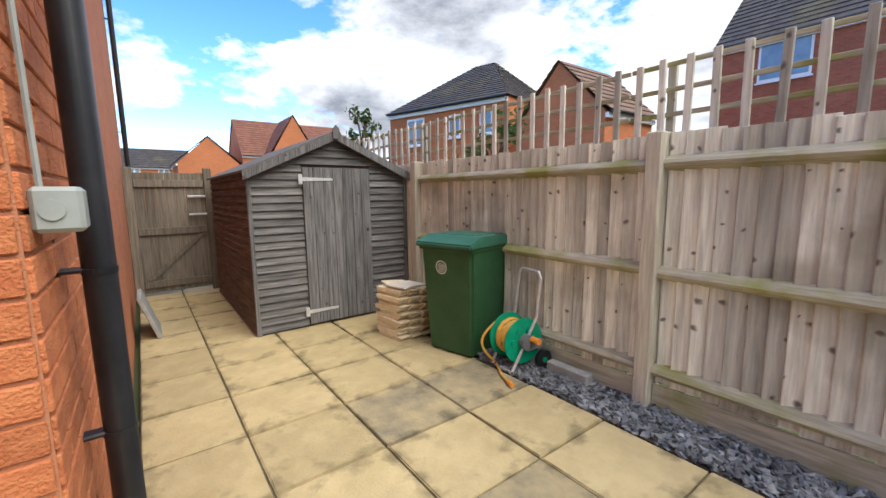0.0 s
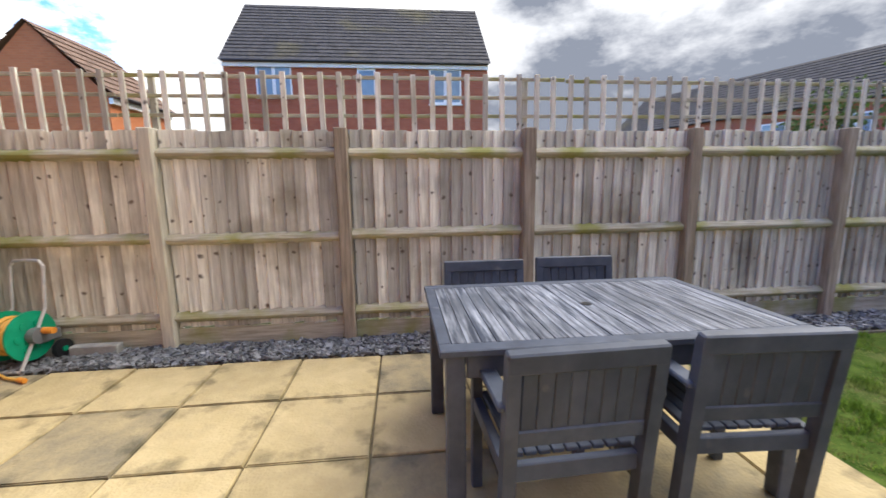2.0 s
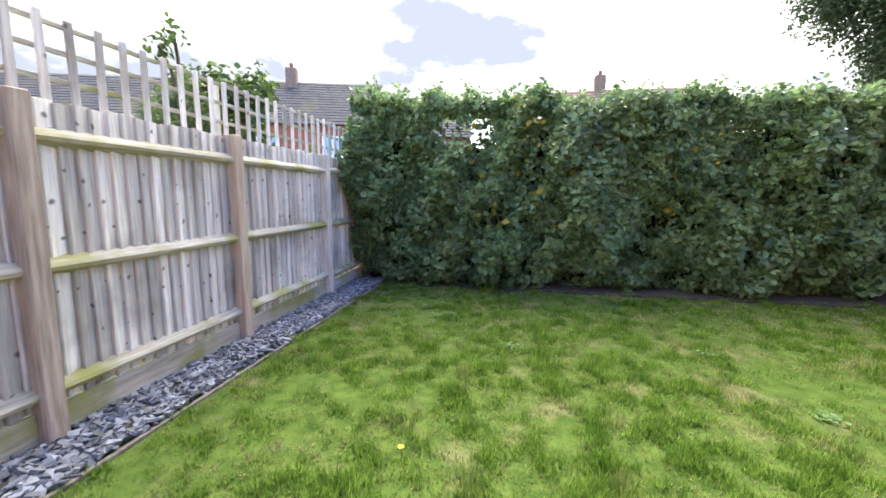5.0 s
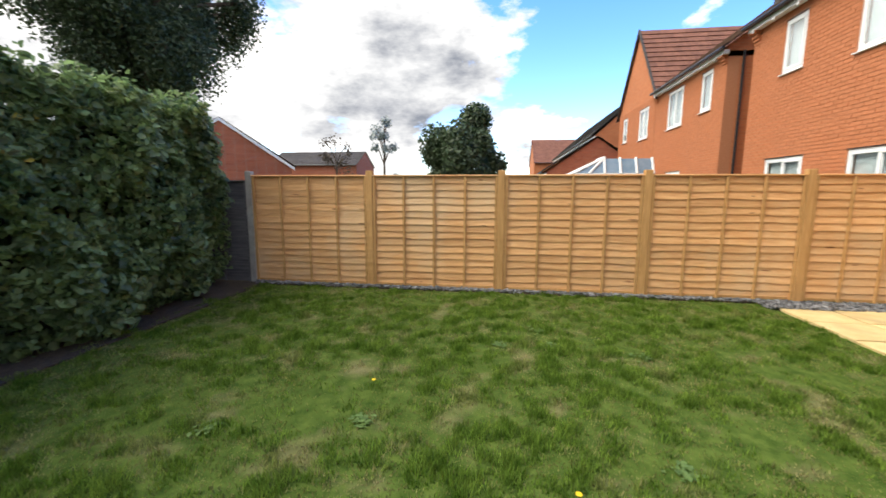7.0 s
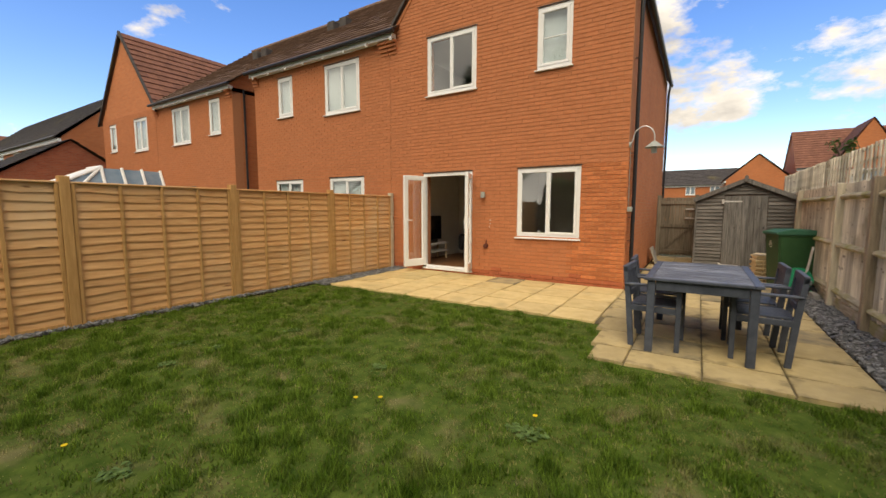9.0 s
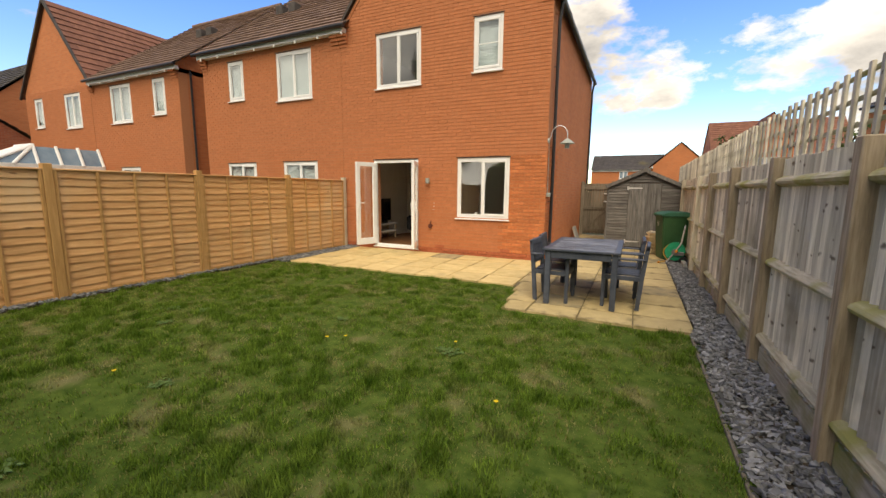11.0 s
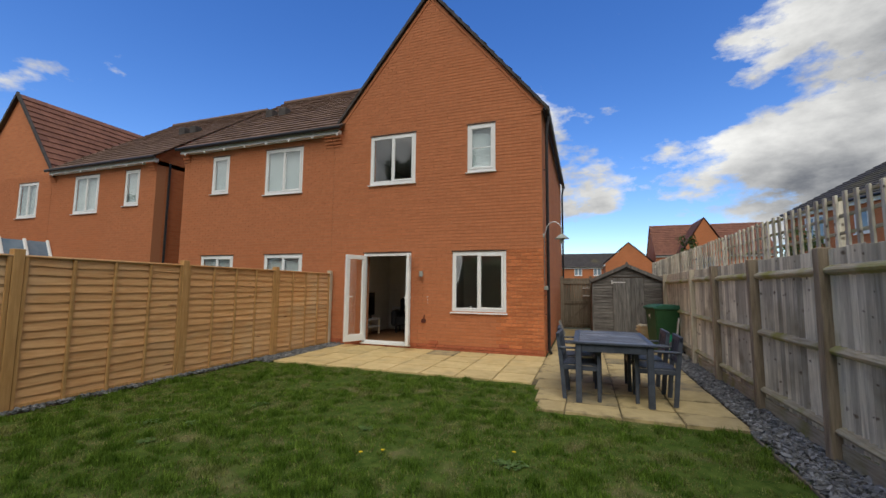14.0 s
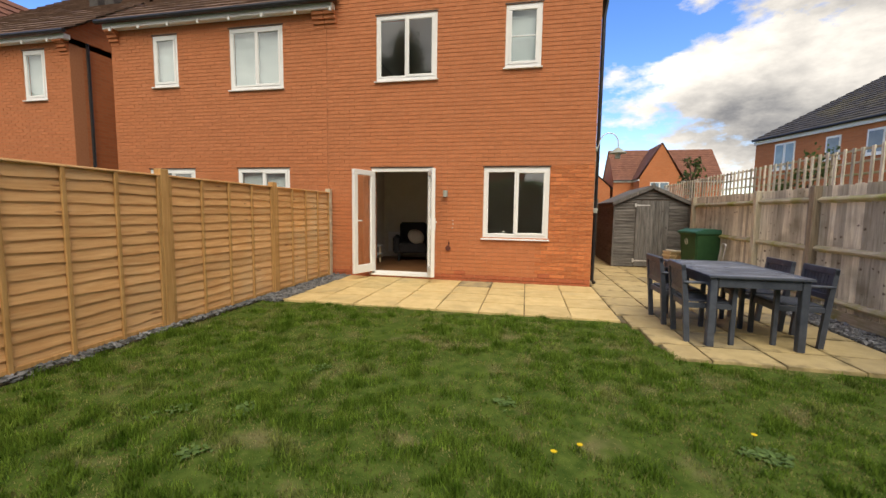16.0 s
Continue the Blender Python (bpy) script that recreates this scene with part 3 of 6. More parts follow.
for n_post, y in enumerate(POSTS):
    bm = bmesh.new()
    box(bm, -0.07, 0.05, -0.05, 0.05, -0.1, 1.80 if n_post != 9 else 1.7, 0.008)
    for v in bm.verts:
        v.co += Vector((noise.noise(v.co * 5 + Vector((y, 0, 0))), noise.noise(v.co * 5 + Vector((0, y, 3))), 0)) * 0.008
    p = part("post", bm, M["wood_post_new" if n_post == 7 else "wood_post_brown" if 3 <= n_post <= 6 else "wood_post"], fence)
    p.matrix_basis = pose(FENCE_X + 0.05, y, 0, 0, g.uniform(-0.4, 0.4), 0)
for y1, y0 in zip(POSTS, POSTS[1:]):
    if y1 > 5:
        continue
    for z, w in ((1.60, 0.04), (0.93, 0.04), (0.27, 0.04)):
        bm = bmesh.new()
        prism(bm, [(0.09, z - 0.05), (0.09, z + 0.06), (0.024, z + 0.024), (0.012, z + 0.004), (0.022, z - 0.018)], y0 + 0.045, y1 - 0.045, "y")
        r = part("rail", bm, M["wood_h"], fence)
        r.matrix_basis = pose(FENCE_X, 0, g.uniform(-0.008, 0.008))
    boxpart("gravel_board", M["wood_h"], fence, FENCE_X + 0.05, FENCE_X + 0.075, y0 + 0.05, y1 - 0.05, 0.0, 0.185)
# lattice above the boards
lattice = root("lattice", "weathered square timber lattice panel standing above the board fence", "trellis")
TX = FENCE_X + 0.13
bm = bmesh.new(); box(bm, 0, 0.02, -0.021, 0.021, 0, 0.56, 0.003)
slat_me = mesh_of("slat", bm, M["wood_v"])
y = -9.3
k = 0
while y < 6.6:
    piece("slat", slat_me, lattice, pose(TX - 0.021, y, 1.68 + g.uniform(-0.01, 0.01), g.uniform(-1, 1), 0, 0))
    y += 0.149
    k += 1
y = -9.3
while y < 6.6:
    for z in (1.76, 1.91, 2.06, 2.205):
        boxpart("rail", M["wood_h"], lattice, TX, TX + 0.018, y, min(y + 1.79, 6.6), z - 0.014, z + 0.014, 0.003).location.z = g.uniform(-0.006, 0.006)
    y += 1.8
for y in POSTS[1:]:
    boxpart("upright", M["wood_v"], lattice, TX + 0.036, TX + 0.07, y - 0.025, y + 0.025, 0.0, 2.21, 0.004)
bm = bmesh.new()
cyl(bm, (FENCE_X - 0.026, -1.76, 1.33), (FENCE_X - 0.01, -1.76, 1.33), 0.028, 10)
part("knot", bm, material("knot_wood", (0.10, 0.03, 0.02), (0.16, 0.05, 0.03), 20), fence, "dark red knot on a post")

# ---- lap fence ----
LP = [-10.9, -8.95, -6.96, -4.97, -2.97, -0.97, 0.90]
def lap_panel(length, mats, seed, flush=9.0):
    th = root("lap_fence_panel", "golden-brown waney lap fence panel in a timber fence", "fence panel", "lap fence panels")
    r = random.Random(seed)
    n = 16
    for i in range(n):
        bm = bmesh.new()
        z0, seg = 0.10 + i * 0.1035, 12
        lo, hi = [], []
        ph, am = r.uniform(0, 6), r.uniform(0.004, 0.012)
        for s in range(seg + 1):
            yy = s * length / seg
            wv = am * math.sin(ph + s * r.uniform(0.7, 1.0)) + r.uniform(-0.003, 0.003)
            out = 0.021 if z0 < flush else 0.007
            lo.append((bm.verts.new((out, yy, z0 + wv)), bm.verts.new((out - 0.012, yy, z0 + wv))))
            hi.append((bm.verts.new((0.0, yy, z0 + 0.128)), bm.verts.new((-0.006, yy, z0 + 0.128))))
        for s in range(seg):
            bm.faces.new((lo[s][0], lo[s + 1][0], hi[s + 1][0], hi[s][0]))
            bm.faces.new((lo[s][1], hi[s][1], hi[s + 1][1], lo[s + 1][1]))
            bm.faces.new((lo[s][1], lo[s + 1][1], lo[s + 1][0], lo[s][0]))
        part("board", bm, mats[0], th)
    for f in (0.012, 0.255, 0.5, 0.745, 0.988):
        boxpart("batten", mats[1], th, 0.022, 0.046, f * length - 0.018, f * length + 0.018, 0.08, 1.755, 0.003)
    boxpart("cap", mats[0], th, -0.02, 0.05, 0, length, 1.757, 1.775, 0.003)
    boxpart("bottom_rail", mats[1], th, 0.012, 0.026, 0.02, length - 0.02, 0.085, 0.125, 0.003)
    return th
for i, (a, b) in enumerate(zip(LP, LP[1:])):
    grey = i == 0
    th = lap_panel(b - a - 0.1, (M["lap_grey"], M["lap_grey"]) if grey else (M["lap"], M["lap_batten"]), 20 + i, 1.05 if i == 1 else 9.0)
    th.matrix_basis = pose(LAP_X, a + 0.05, -0.04 if not grey else -0.12)
    if grey:
        th["label"] = "dark grey weathered lap fence panel beside the hedge"
for i, y in enumerate(LP[1:]):
    if i == 0:
        mt, lb = M["concrete"], "grey weathered fence post at the hedge end"
    elif i == 5:
        mt, lb = M["wood_post"], "grey timber fence post against the brick wall"
    else:
        mt, lb = M["lap_batten"], "golden-brown timber fence post of the lap fence"
    bm = bmesh.new()
    box(bm, -0.045, 0.055, -0.05, 0.05, -0.05, 1.80, 0.006)
    post = tagged(part("fence_post", bm, mt), lb, "fence post", "lap fence posts")
    post.matrix_basis = pose(LAP_X, y, 0)

# ---- gate and shed ----
gate = root("garden_gate", "weathered grey closed timber side gate with metal bolt", "gate")
r = random.Random(8)
bm = bmesh.new(); box(bm, 0, 0.118, 0, 0.02, 0, 1.68, 0.003)
gb = mesh_of("board", bm, M["wood_gate"])
for i in range(7):
    piece("board", gb, gate, pose(0.10 + i * 0.121, 6.98, 0.09 + r.uniform(-0.004, 0.004)))
for z in (0.2, 0.95, 1.62):
    boxpart("ledge", M["wood_gate"], gate, 0.11, 0.93, 6.95, 6.985, z - 0.05, z + 0.05)
bm = bmesh.new()
prism(bm, [(0.14, 0.26), (0.22, 0.26), (0.90, 0.89), (0.82, 0.89)], 6.955, 6.98, "y")
part("brace", bm, M["wood_gate"], gate)
for z in (1.16, 1.42):
    boxpart("bolt", M["steel"], gate, 0.72, 0.95, 6.93, 6.952, z, z + 0.03)
for x in (0.05, 0.99):
    tagged(boxpart("gate_post", M["wood_gate"], None, x - 0.05, x + 0.05, 6.93, 7.03, -0.05, 1.84), "weathered timber gate post beside the shed", "post", "gate posts")
boxpart("spacer_board", M["wood_gate"], gate, 1.05, 1.5, 6.97, 6.99, 0.1, 1.7)

SHX0, SHX1, SHY0, SHY1, EAVE, APEX = 0.985, 2.755, 4.25, 6.62, 1.67, 2.06
shed = root("garden_shed", "weathered grey-brown timber shed with apex felt roof and closed door", "shed")
bm = bmesh.new()
mid = (SHX0 + SHX1) / 2
prism(bm, [(SHX0 + 0.02, 0.03), (SHX1 - 0.02, 0.03), (SHX1 - 0.02, EAVE - 0.02), (mid, APEX - 0.03), (SHX0 + 0.02, EAVE - 0.02)], SHY0 + 0.02, SHY1, "y")
part("body", bm, M["shed_side"], shed)
for k in range(26):
    z = 0.05 + k * 0.0775
    half = (SHX1 - SHX0) / 2
    if z > EAVE:
        half *= max(0.0, (APEX - z - 0.05) / (APEX - EAVE))
    spans = [(mid - half, 1.51), (2.28, mid + half)] if z < 1.70 else [(mid - half, mid + half)]
    for a, b in spans:
        if b - a > 0.05:
            bm = bmesh.new()
            prism(bm, [(SHY0 + 0.018, z), (SHY0 - 0.012, z), (SHY0 - 0.004, z + 0.018), (SHY0 + 0.010, z + 0.079), (SHY0 + 0.018, z + 0.079)], a, b, "x")
            part("cladding_board", bm, M["shed_h"], shed)
    if z < EAVE - 0.05:
        bm = bmesh.new()
        prism(bm, [(SHX0 + 0.018, z), (SHX0 - 0.012, z), (SHX0 + 0.010, z + 0.079), (SHX0 + 0.018, z + 0.079)], SHY0, SHY1, "y")
        part("cladding_board", bm, M["shed_side"], shed, "red-brown side cladding board")
for x in (SHX0 - 0.006, SHX1 - 0.03):
    boxpart("corner_trim", M["shed_v"], shed, x, x + 0.04, SHY0 - 0.022, SHY0 + 0.02, 0.03, EAVE)
door = root("door", "", "")
door.parent = shed
for i in range(7):
    boxpart("plank", M["shed_v"], door, 1.515 + i * 0.108, 1.62 + i * 0.108, SHY0 - 0.03, SHY0 - 0.008, 0.06, 1.72, 0.004)
for z in (1.60, 0.20):
    bm = bmesh.new()
    prism(bm, [(1.47, z - 0.05), (1.51, z - 0.05), (1.51, z - 0.02), (1.83, z - 0.012), (1.83, z + 0.012), (1.51, z + 0.02), (1.51, z + 0.05), (1.47, z + 0.05)], SHY0 - 0.036, SHY0 - 0.031, "y")
    part("hinge", bm, M["steel"], door, "galvanised strap hinge")
boxpart("lock", M["black"], door, 2.21, 2.235, SHY0 - 0.036, SHY0 - 0.03, 1.02, 1.06)
for sgn in (-1, 1):
    ex = mid + sgn * (SHX1 - SHX0) / 2 + sgn * 0.042
    ez = EAVE - 0.035
    bm = bmesh.new()
    prism(bm, [(mid, APEX + 0.045), (ex, ez + 0.045), (ex, ez + 0.02), (mid, APEX + 0.02)], SHY0 - 0.06, SHY1 + 0.05, "y")
    part("roof_slope", bm, M["felt"], shed, "grey mineral felt roof slope")
    bm = bmesh.new()
    prism(bm, [(mid, APEX + 0.03), (ex, ez + 0.03), (ex, ez - 0.05), (mid, APEX - 0.05)], SHY0 - 0.085, SHY0 - 0.062, "y")
    part("barge_board", bm, M["shed_v"], shed)
bm = bmesh.new()
prism(bm, [(mid - 0.035, APEX - 0.04), (mid + 0.035, APEX - 0.04), (mid + 0.035, APEX + 0.06), (mid, APEX + 0.10), (mid - 0.035, APEX + 0.06)], SHY0 - 0.105, SHY0 - 0.086, "y")
part("finial", bm, M["shed_v"], shed)

# ---- houses ----
def brick_boxes(x0, x1, z0, z1, y, holes, gable=None, proud=0.006):
    """Courses of stretchers, broken by openings; gable: half-width at a height."""
    out = []
    z, row = z0, 0
    while z < z1 - 0.02:
        a, b = x0, x1
        if gable:
            a, b = gable(z + 0.07)
        if b - a < 0.1:
            break
        cuts = [(a, b)]
        for hx0, hx1, hz0, hz1 in holes:
            if hz0 < z + 0.055 and hz1 > z + 0.01:
                cuts = [s for c in cuts for s in ((c[0], min(c[1], hx0)), (max(c[0], hx1), c[1])) if s[1] - s[0] > 0.02]
        for c0, c1 in cuts:
            x = x1 - 0.225 * math.ceil((x1 - c0) / 0.225) - (0.1125 if row % 2 else 0)
            while x < c1:
                u, v = max(x, c0) + 0.005, min(x + 0.225, c1) - 0.005
                if v - u > 0.02:
                    out.append((u, v, z + 0.005, z + 0.070))
                x += 0.225
        z += 0.075
        row += 1
    return out

def brick_soup(name, bricks, y, parent, mat, proud=0.007):
    V, F = [], []
    for u, v, a, b in bricks:
        k = len(V)
        p = proud + random.uniform(-0.0015, 0.0015)
        V += [(u, y, a), (v, y, a), (v, y, b), (u, y, b), (u + .002, y - p, a + .002), (v - .002, y - p, a + .002), (v - .002, y - p, b - .002), (u + .002, y - p, b - .002)]
        F += [(k + 4, k + 5, k + 6, k + 7), (k, k + 1, k + 5, k + 4), (k + 1, k + 2, k + 6, k + 5), (k + 2, k + 3, k + 7, k + 6), (k + 3, k, k + 4, k + 7)]
    return tagged(soup(name, V, F, mat, parent), kind="stuff")

def wall_with_holes(name, x0, x1, z0, z1, y0, y1, holes, mat, parent):
    """A thick wall along x, made of blocks round its openings."""
    bm = bmesh.new()
    xs = sorted({x0, x1, *[h[0] for h in holes], *[h[1] for h in holes]})
    for a, b in zip(xs, xs[1:]):
        gaps = sorted((h[2], h[3]) for h in holes if h[0] < (a + b) / 2 < h[1])
        z = z0
        for ga, gb_ in gaps:
            if ga > z:
                box(bm, a, b, y0, y1, z, ga)
            z = gb_
        if z < z1:
            box(bm, a, b, y0, y1, z, z1)
    bmesh.ops.remove_doubles(bm, verts=bm.verts[:], dist=0.0005)
    bm.verts.index_update()
    dup = {}
    for f in bm.faces:
        dup.setdefault(tuple(sorted(v.index for v in f.verts)), []).append(f)
    bmesh.ops.delete(bm, geom=[f for fs in dup.values() if len(fs) > 1 for f in fs], context="FACES")
    return part(name, bm, mat, parent)

def window(parent, x0, x1, z0, z1, y, lights=2, bar=False, blind=False, name="window"):
    """A white casement set back a little in a wall that faces -y."""
    w = new(name)
    w.parent = parent
    f = 0.06
    bm = bmesh.new()
    for a, b, c, d in ((x0, x1, z0, z0 + f), (x0, x1, z1 - f, z1), (x0, x0 + f, z0 + f, z1 - f), (x1 - f, x1, z0 + f, z1 - f)):
        box(bm, a, b, y + 0.01, y + 0.07, c, d, 0.005)
    part("frame", bm, M["upvc"], w)
    n = lights
    pw = (x1 - x0 - 2 * f) / n
    for i in range(n):
        a, b = x0 + f + i * pw, x0 + f + (i + 1) * pw
        s = 0.05 if i or n == 1 else 0.032
        bm = bmesh.new()
        for q in ((a, b, z0 + f, z0 + f + s), (a, b, z1 - f - s, z1 - f), (a, a + s, z0 + f + s, z1 - f - s), (b - s, b, z0 + f + s, z1 - f - s)):
            box(bm, q[0], q[1], y - 0.004 if (i or n == 1) else y + 0.004, y + 0.05, q[2], q[3], 0.006)
        part("sash", bm, M["upvc"], w)
        if bar:
            boxpart("glazing_bar", M["upvc"], w, a + s, b - s, y + 0.01, y + 0.03, (z0 + z1) / 2 - 0.01, (z0 + z1) / 2 + 0.01)
        gl = boxpart("pane", M["glass"], w, a + s, b - s, y + 0.018, y + 0.026, z0 + f + s, z1 - f - s, 0)
        gl.visible_shadow = False
    bm = bmesh.new()
    prism(bm, [(y + 0.05, z0 - 0.03), (y - 0.055, z0 - 0.03), (y - 0.055, z0 - 0.012), (y + 0.05, z0 + 0.004)], x0 - 0.03, x1 + 0.03, "x")
    part("sill", bm, M["upvc"], w)
    boxpart("lintel", M["black"], w, x0 - 0.02, x1 + 0.02, y - 0.011, y + 0.02, z1 + 0.002, z1 + 0.02, 0, "dark line over the window head")
    # added sheet behind the glass, painting a sky reflection into the window
    if blind:
        boxpart("blind", M["blind"], w, x0 + f, x1 - f, y + 0.10, y + 0.11, z0 + f, z1 - f, 0, "pale sheet behind the glass, bluish for the mirrored sky")
    return w

def tiled_slope(bm, a, b, c, d, step=0.30, lift=0.035, wide=0.33):
    """Overlapping courses of separate tiles on a slope: a, b along the eave, d, c along the ridge."""
    a, b, c, d = (Vector(p) for p in (a, b, c, d))
    n = max(2, int(((d - a).length) / step))
    nrm = (b - a).cross(d - a).normalized()
    if nrm.z < 0:
        nrm = -nrm
    r = random.Random(n)
    bm.faces.new([bm.verts.new(q - nrm * 0.012) for q in (a, b, c, d)])
    for i in range(n):
        lo0, lo1 = a.lerp(d, i / n), b.lerp(c, i / n)
        up0, up1 = a.lerp(d, (i + 1) / n), b.lerp(c, (i + 1) / n)
        m = max(1, int((lo1 - lo0).length / wide))
        marks = [0.0] + [(k + (0.5 if i % 2 else 0.0)) / m for k in range(1, m)] + [1.0]
        for u, v in zip(marks, marks[1:]):
            h = nrm * (lift + r.uniform(-0.006, 0.006))
            p = [bm.verts.new(q) for q in (lo0.lerp(lo1, u), lo0.lerp(lo1, v), lo0.lerp(lo1, v) + h, lo0.lerp(lo1, u) + h, up0.lerp(up1, v), up0.lerp(up1, u))]
            bm.faces.new((p[0], p[1], p[2], p[3]))
            bm.faces.new((p[3], p[2], p[4], p[5]))

def corbel(parent, x, side, y, z):
    bm = bmesh.new()
    for i in range(4):
        box(bm, min(x, x + side * 0.24), max(x, x + side * 0.24), y - 0.02 - 0.035 * i, y, z + i * 0.075, z + i * 0.075 + 0.068, 0.003)
    part("corbel", bm, M["brick"], parent)

HX0, HX1, HBACK = -5.22, -0.012, 8.1
EV, RIDGE = 5.40, 8.60
K = (-2.01, -0.79, 0.88, 2.22)
W1 = (-4.17, -2.95, 3.90, 5.13)
W2 = (-1.67, -1.02, 4.02, 5.13)
DR = (-4.28, -3.02, 0.10, 2.22)
house = root("brick_house", "orange-red brick gabled house with white windows and open french doors", "house")
holes = [K, W1, W2, DR]
wall = wall_with_holes("wall", HX0, HX1, 0.0, EV, FACADE, FACADE + 0.29, holes, M["mortar"], house)
gx = (HX0 + HX1) / 2
bm = bmesh.new()
prism(bm, [(HX0, EV), (HX1, EV), (gx, RIDGE - 0.05)], FACADE, FACADE + 0.29, "y")
part("gable", bm, M["mortar"], house)
house_side = boxpart("side_wall", M["brick_wall"], house, HX1 - 0.29, HX1, FACADE + 0.29, HBACK, 0, EV, 0)
boxpart("party_wall", M["plaster"], house, HX0 + 0.0, HX0 + 0.12, FACADE + 0.29, HBACK, 0, EV, 0)
boxpart("front_wall", M["brick_wall"], house, HX0, HX1, HBACK, HBACK + 0.29, 0, EV, 0)
slope = (RIDGE - EV) / (HX1 - gx)
bricks = brick_boxes(HX0, HX1, 0.15, EV, FACADE, holes)
near = [b for b in bricks if b[0] > -1.05 and b[2] < 2.2][:290]
nearset = set(near)
brick_soup("brickwork", [b for b in bricks if b not in nearset], FACADE, wall, M["brick"])
brick_soup("brickwork", brick_boxes(HX0, HX1, 5.40, RIDGE, FACADE, [], lambda z: (gx - (RIDGE - z - 0.12) / slope, gx + (RIDGE - z - 0.12) / slope)), FACADE, house, M["brick"])
brick_me = {}
for u, v, a, b in near:
    w = round(v - u, 3)
    if w not in brick_me:
        bm = bmesh.new()
        box(bm, 0, w, -0.008, 0.02, 0, 0.065, 0.003)
        for q in bm.verts:
            q.co += Vector((random.uniform(-1, 1), random.uniform(-1, 1), random.uniform(-1, 1))) * 0.0012
        brick_me[w] = mesh_of("brick", bm, M["brick_near"])
    piece("brick", brick_me[w], wall, pose(u, FACADE + random.uniform(-0.002, 0.001), a))
# bricks round the corner on the side wall
side_me = {}
for row in range(33):
    z = 0.005 + row * 0.075
    y = FACADE + 0.003
    wide = 0.215 if row % 2 else 0.1025
    while y < FACADE + 1.1:
        if wide not in side_me:
            bm = bmesh.new()
            box(bm, 0, wide, -0.008, 0.004, 0, 0.065, 0.003)
            side_me[wide] = mesh_of("brick", bm, M["brick_near"])
        piece("brick", side_me[wide], house_side, pose(HX1 + random.uniform(-0.001, 0.001), y, z, 0, 0, 90))
        y += wide + 0.01
        wide = 0.215
bm = bmesh.new(); box(bm, HX1 - 0.01, HX1 + 0.003, FACADE + 0.29, FACADE + 1.12, 0.0, 2.48)
part("pointing", bm, M["mortar"], house_side)
# two raised base courses
plinth_bricks = brick_boxes(HX0, HX1, 0.0, 0.15, FACADE, [DR[:2] + (0.10, 2.2)])
brick_soup("base_course", plinth_bricks, FACADE, house, M["plinth"], 0.02)
for x in (-0.95, -2.55, -4.75):
    boxpart("air_brick", M["plinth"], house, x, x + 0.215, FACADE - 0.024, FACADE, 0.155, 0.22, 0.004, "dark red air brick")
window(house, *K, FACADE)
window(house, *W1, FACADE)
window(house, *W2, FACADE, lights=1, bar=True, blind=True)
# roof
for s in (-1, 1):
    ex = gx + s * ((HX1 - gx) + 0.14)
    ez = EV - 0.14 * slope + 0.06
    bm = bmesh.new()
    tiled_slope(bm, (ex, FACADE - 0.07, ez), (ex, HBACK + 0.2, ez), (gx, HBACK + 0.2, RIDGE + 0.06), (gx, FACADE - 0.07, RIDGE + 0.06))
    part("roof_slope", bm, M["tile_brown"], house)
for s in (-1, 1):
    ex = gx + s * ((HX1 - gx) + 0.14)
    ez = EV - 0.14 * slope
    bm = bmesh.new()
    prism(bm, [(gx, RIDGE + 0.085), (ex, ez + 0.085), (ex, ez), (gx, RIDGE - 0.02)], FACADE - 0.085, FACADE - 0.045, "y")
    part("verge", bm, M["tile_dark"], house, "dark dry verge along the gable")
    bm = bmesh.new()
    prism(bm, [(gx, RIDGE - 0.10), (gx + s * (HX1 - gx - 0.05), EV - 0.02), (gx + s * (HX1 - gx - 0.05), EV - 0.10), (gx, RIDGE - 0.18)], FACADE - 0.022, FACADE, "y")
    part("brick_verge", bm, M["brick"], house)
bm = bmesh.new()
cyl(bm, (gx, FACADE - 0.09, RIDGE + 0.07), (gx, HBACK + 0.2, RIDGE + 0.07), 0.10, 10)
part("ridge_tile", bm, M["tile_dark"], house)
bm = bmesh.new()
prism(bm, [(HX0 + 0.13, 2.42), (HX1 - 0.29, 2.42), (HX1 - 0.29, 2.60), (HX0 + 0.13, 2.60)], FACADE + 0.29, HBACK, "y")
tagged(part("ceiling", bm, M["plaster"]), "white plaster ceiling above the ground floor rooms", "ceiling", kind="structure")
corbel(house, HX0 - 0.02, 1, FACADE, EV - 0.42)
bm = bmesh.new()
for i in range(3):
    box(bm, HX1 - 0.23, HX1 + 0.03 * i, FACADE - 0.02, FACADE + 0.02, EV - 0.22 + i * 0.075, EV - 0.155 + i * 0.075, 0.003)
part("corbel", bm, M["brick"], house)
# gutters and pipes on the side wall
bm = bmesh.new()
tube(bm, [(HX1 + 0.12, FACADE - 0.05, EV - 0.12), (HX1 + 0.12, HBACK + 0.2, EV - 0.12)], 0.055)
part("gutter", bm, M["black"], house)
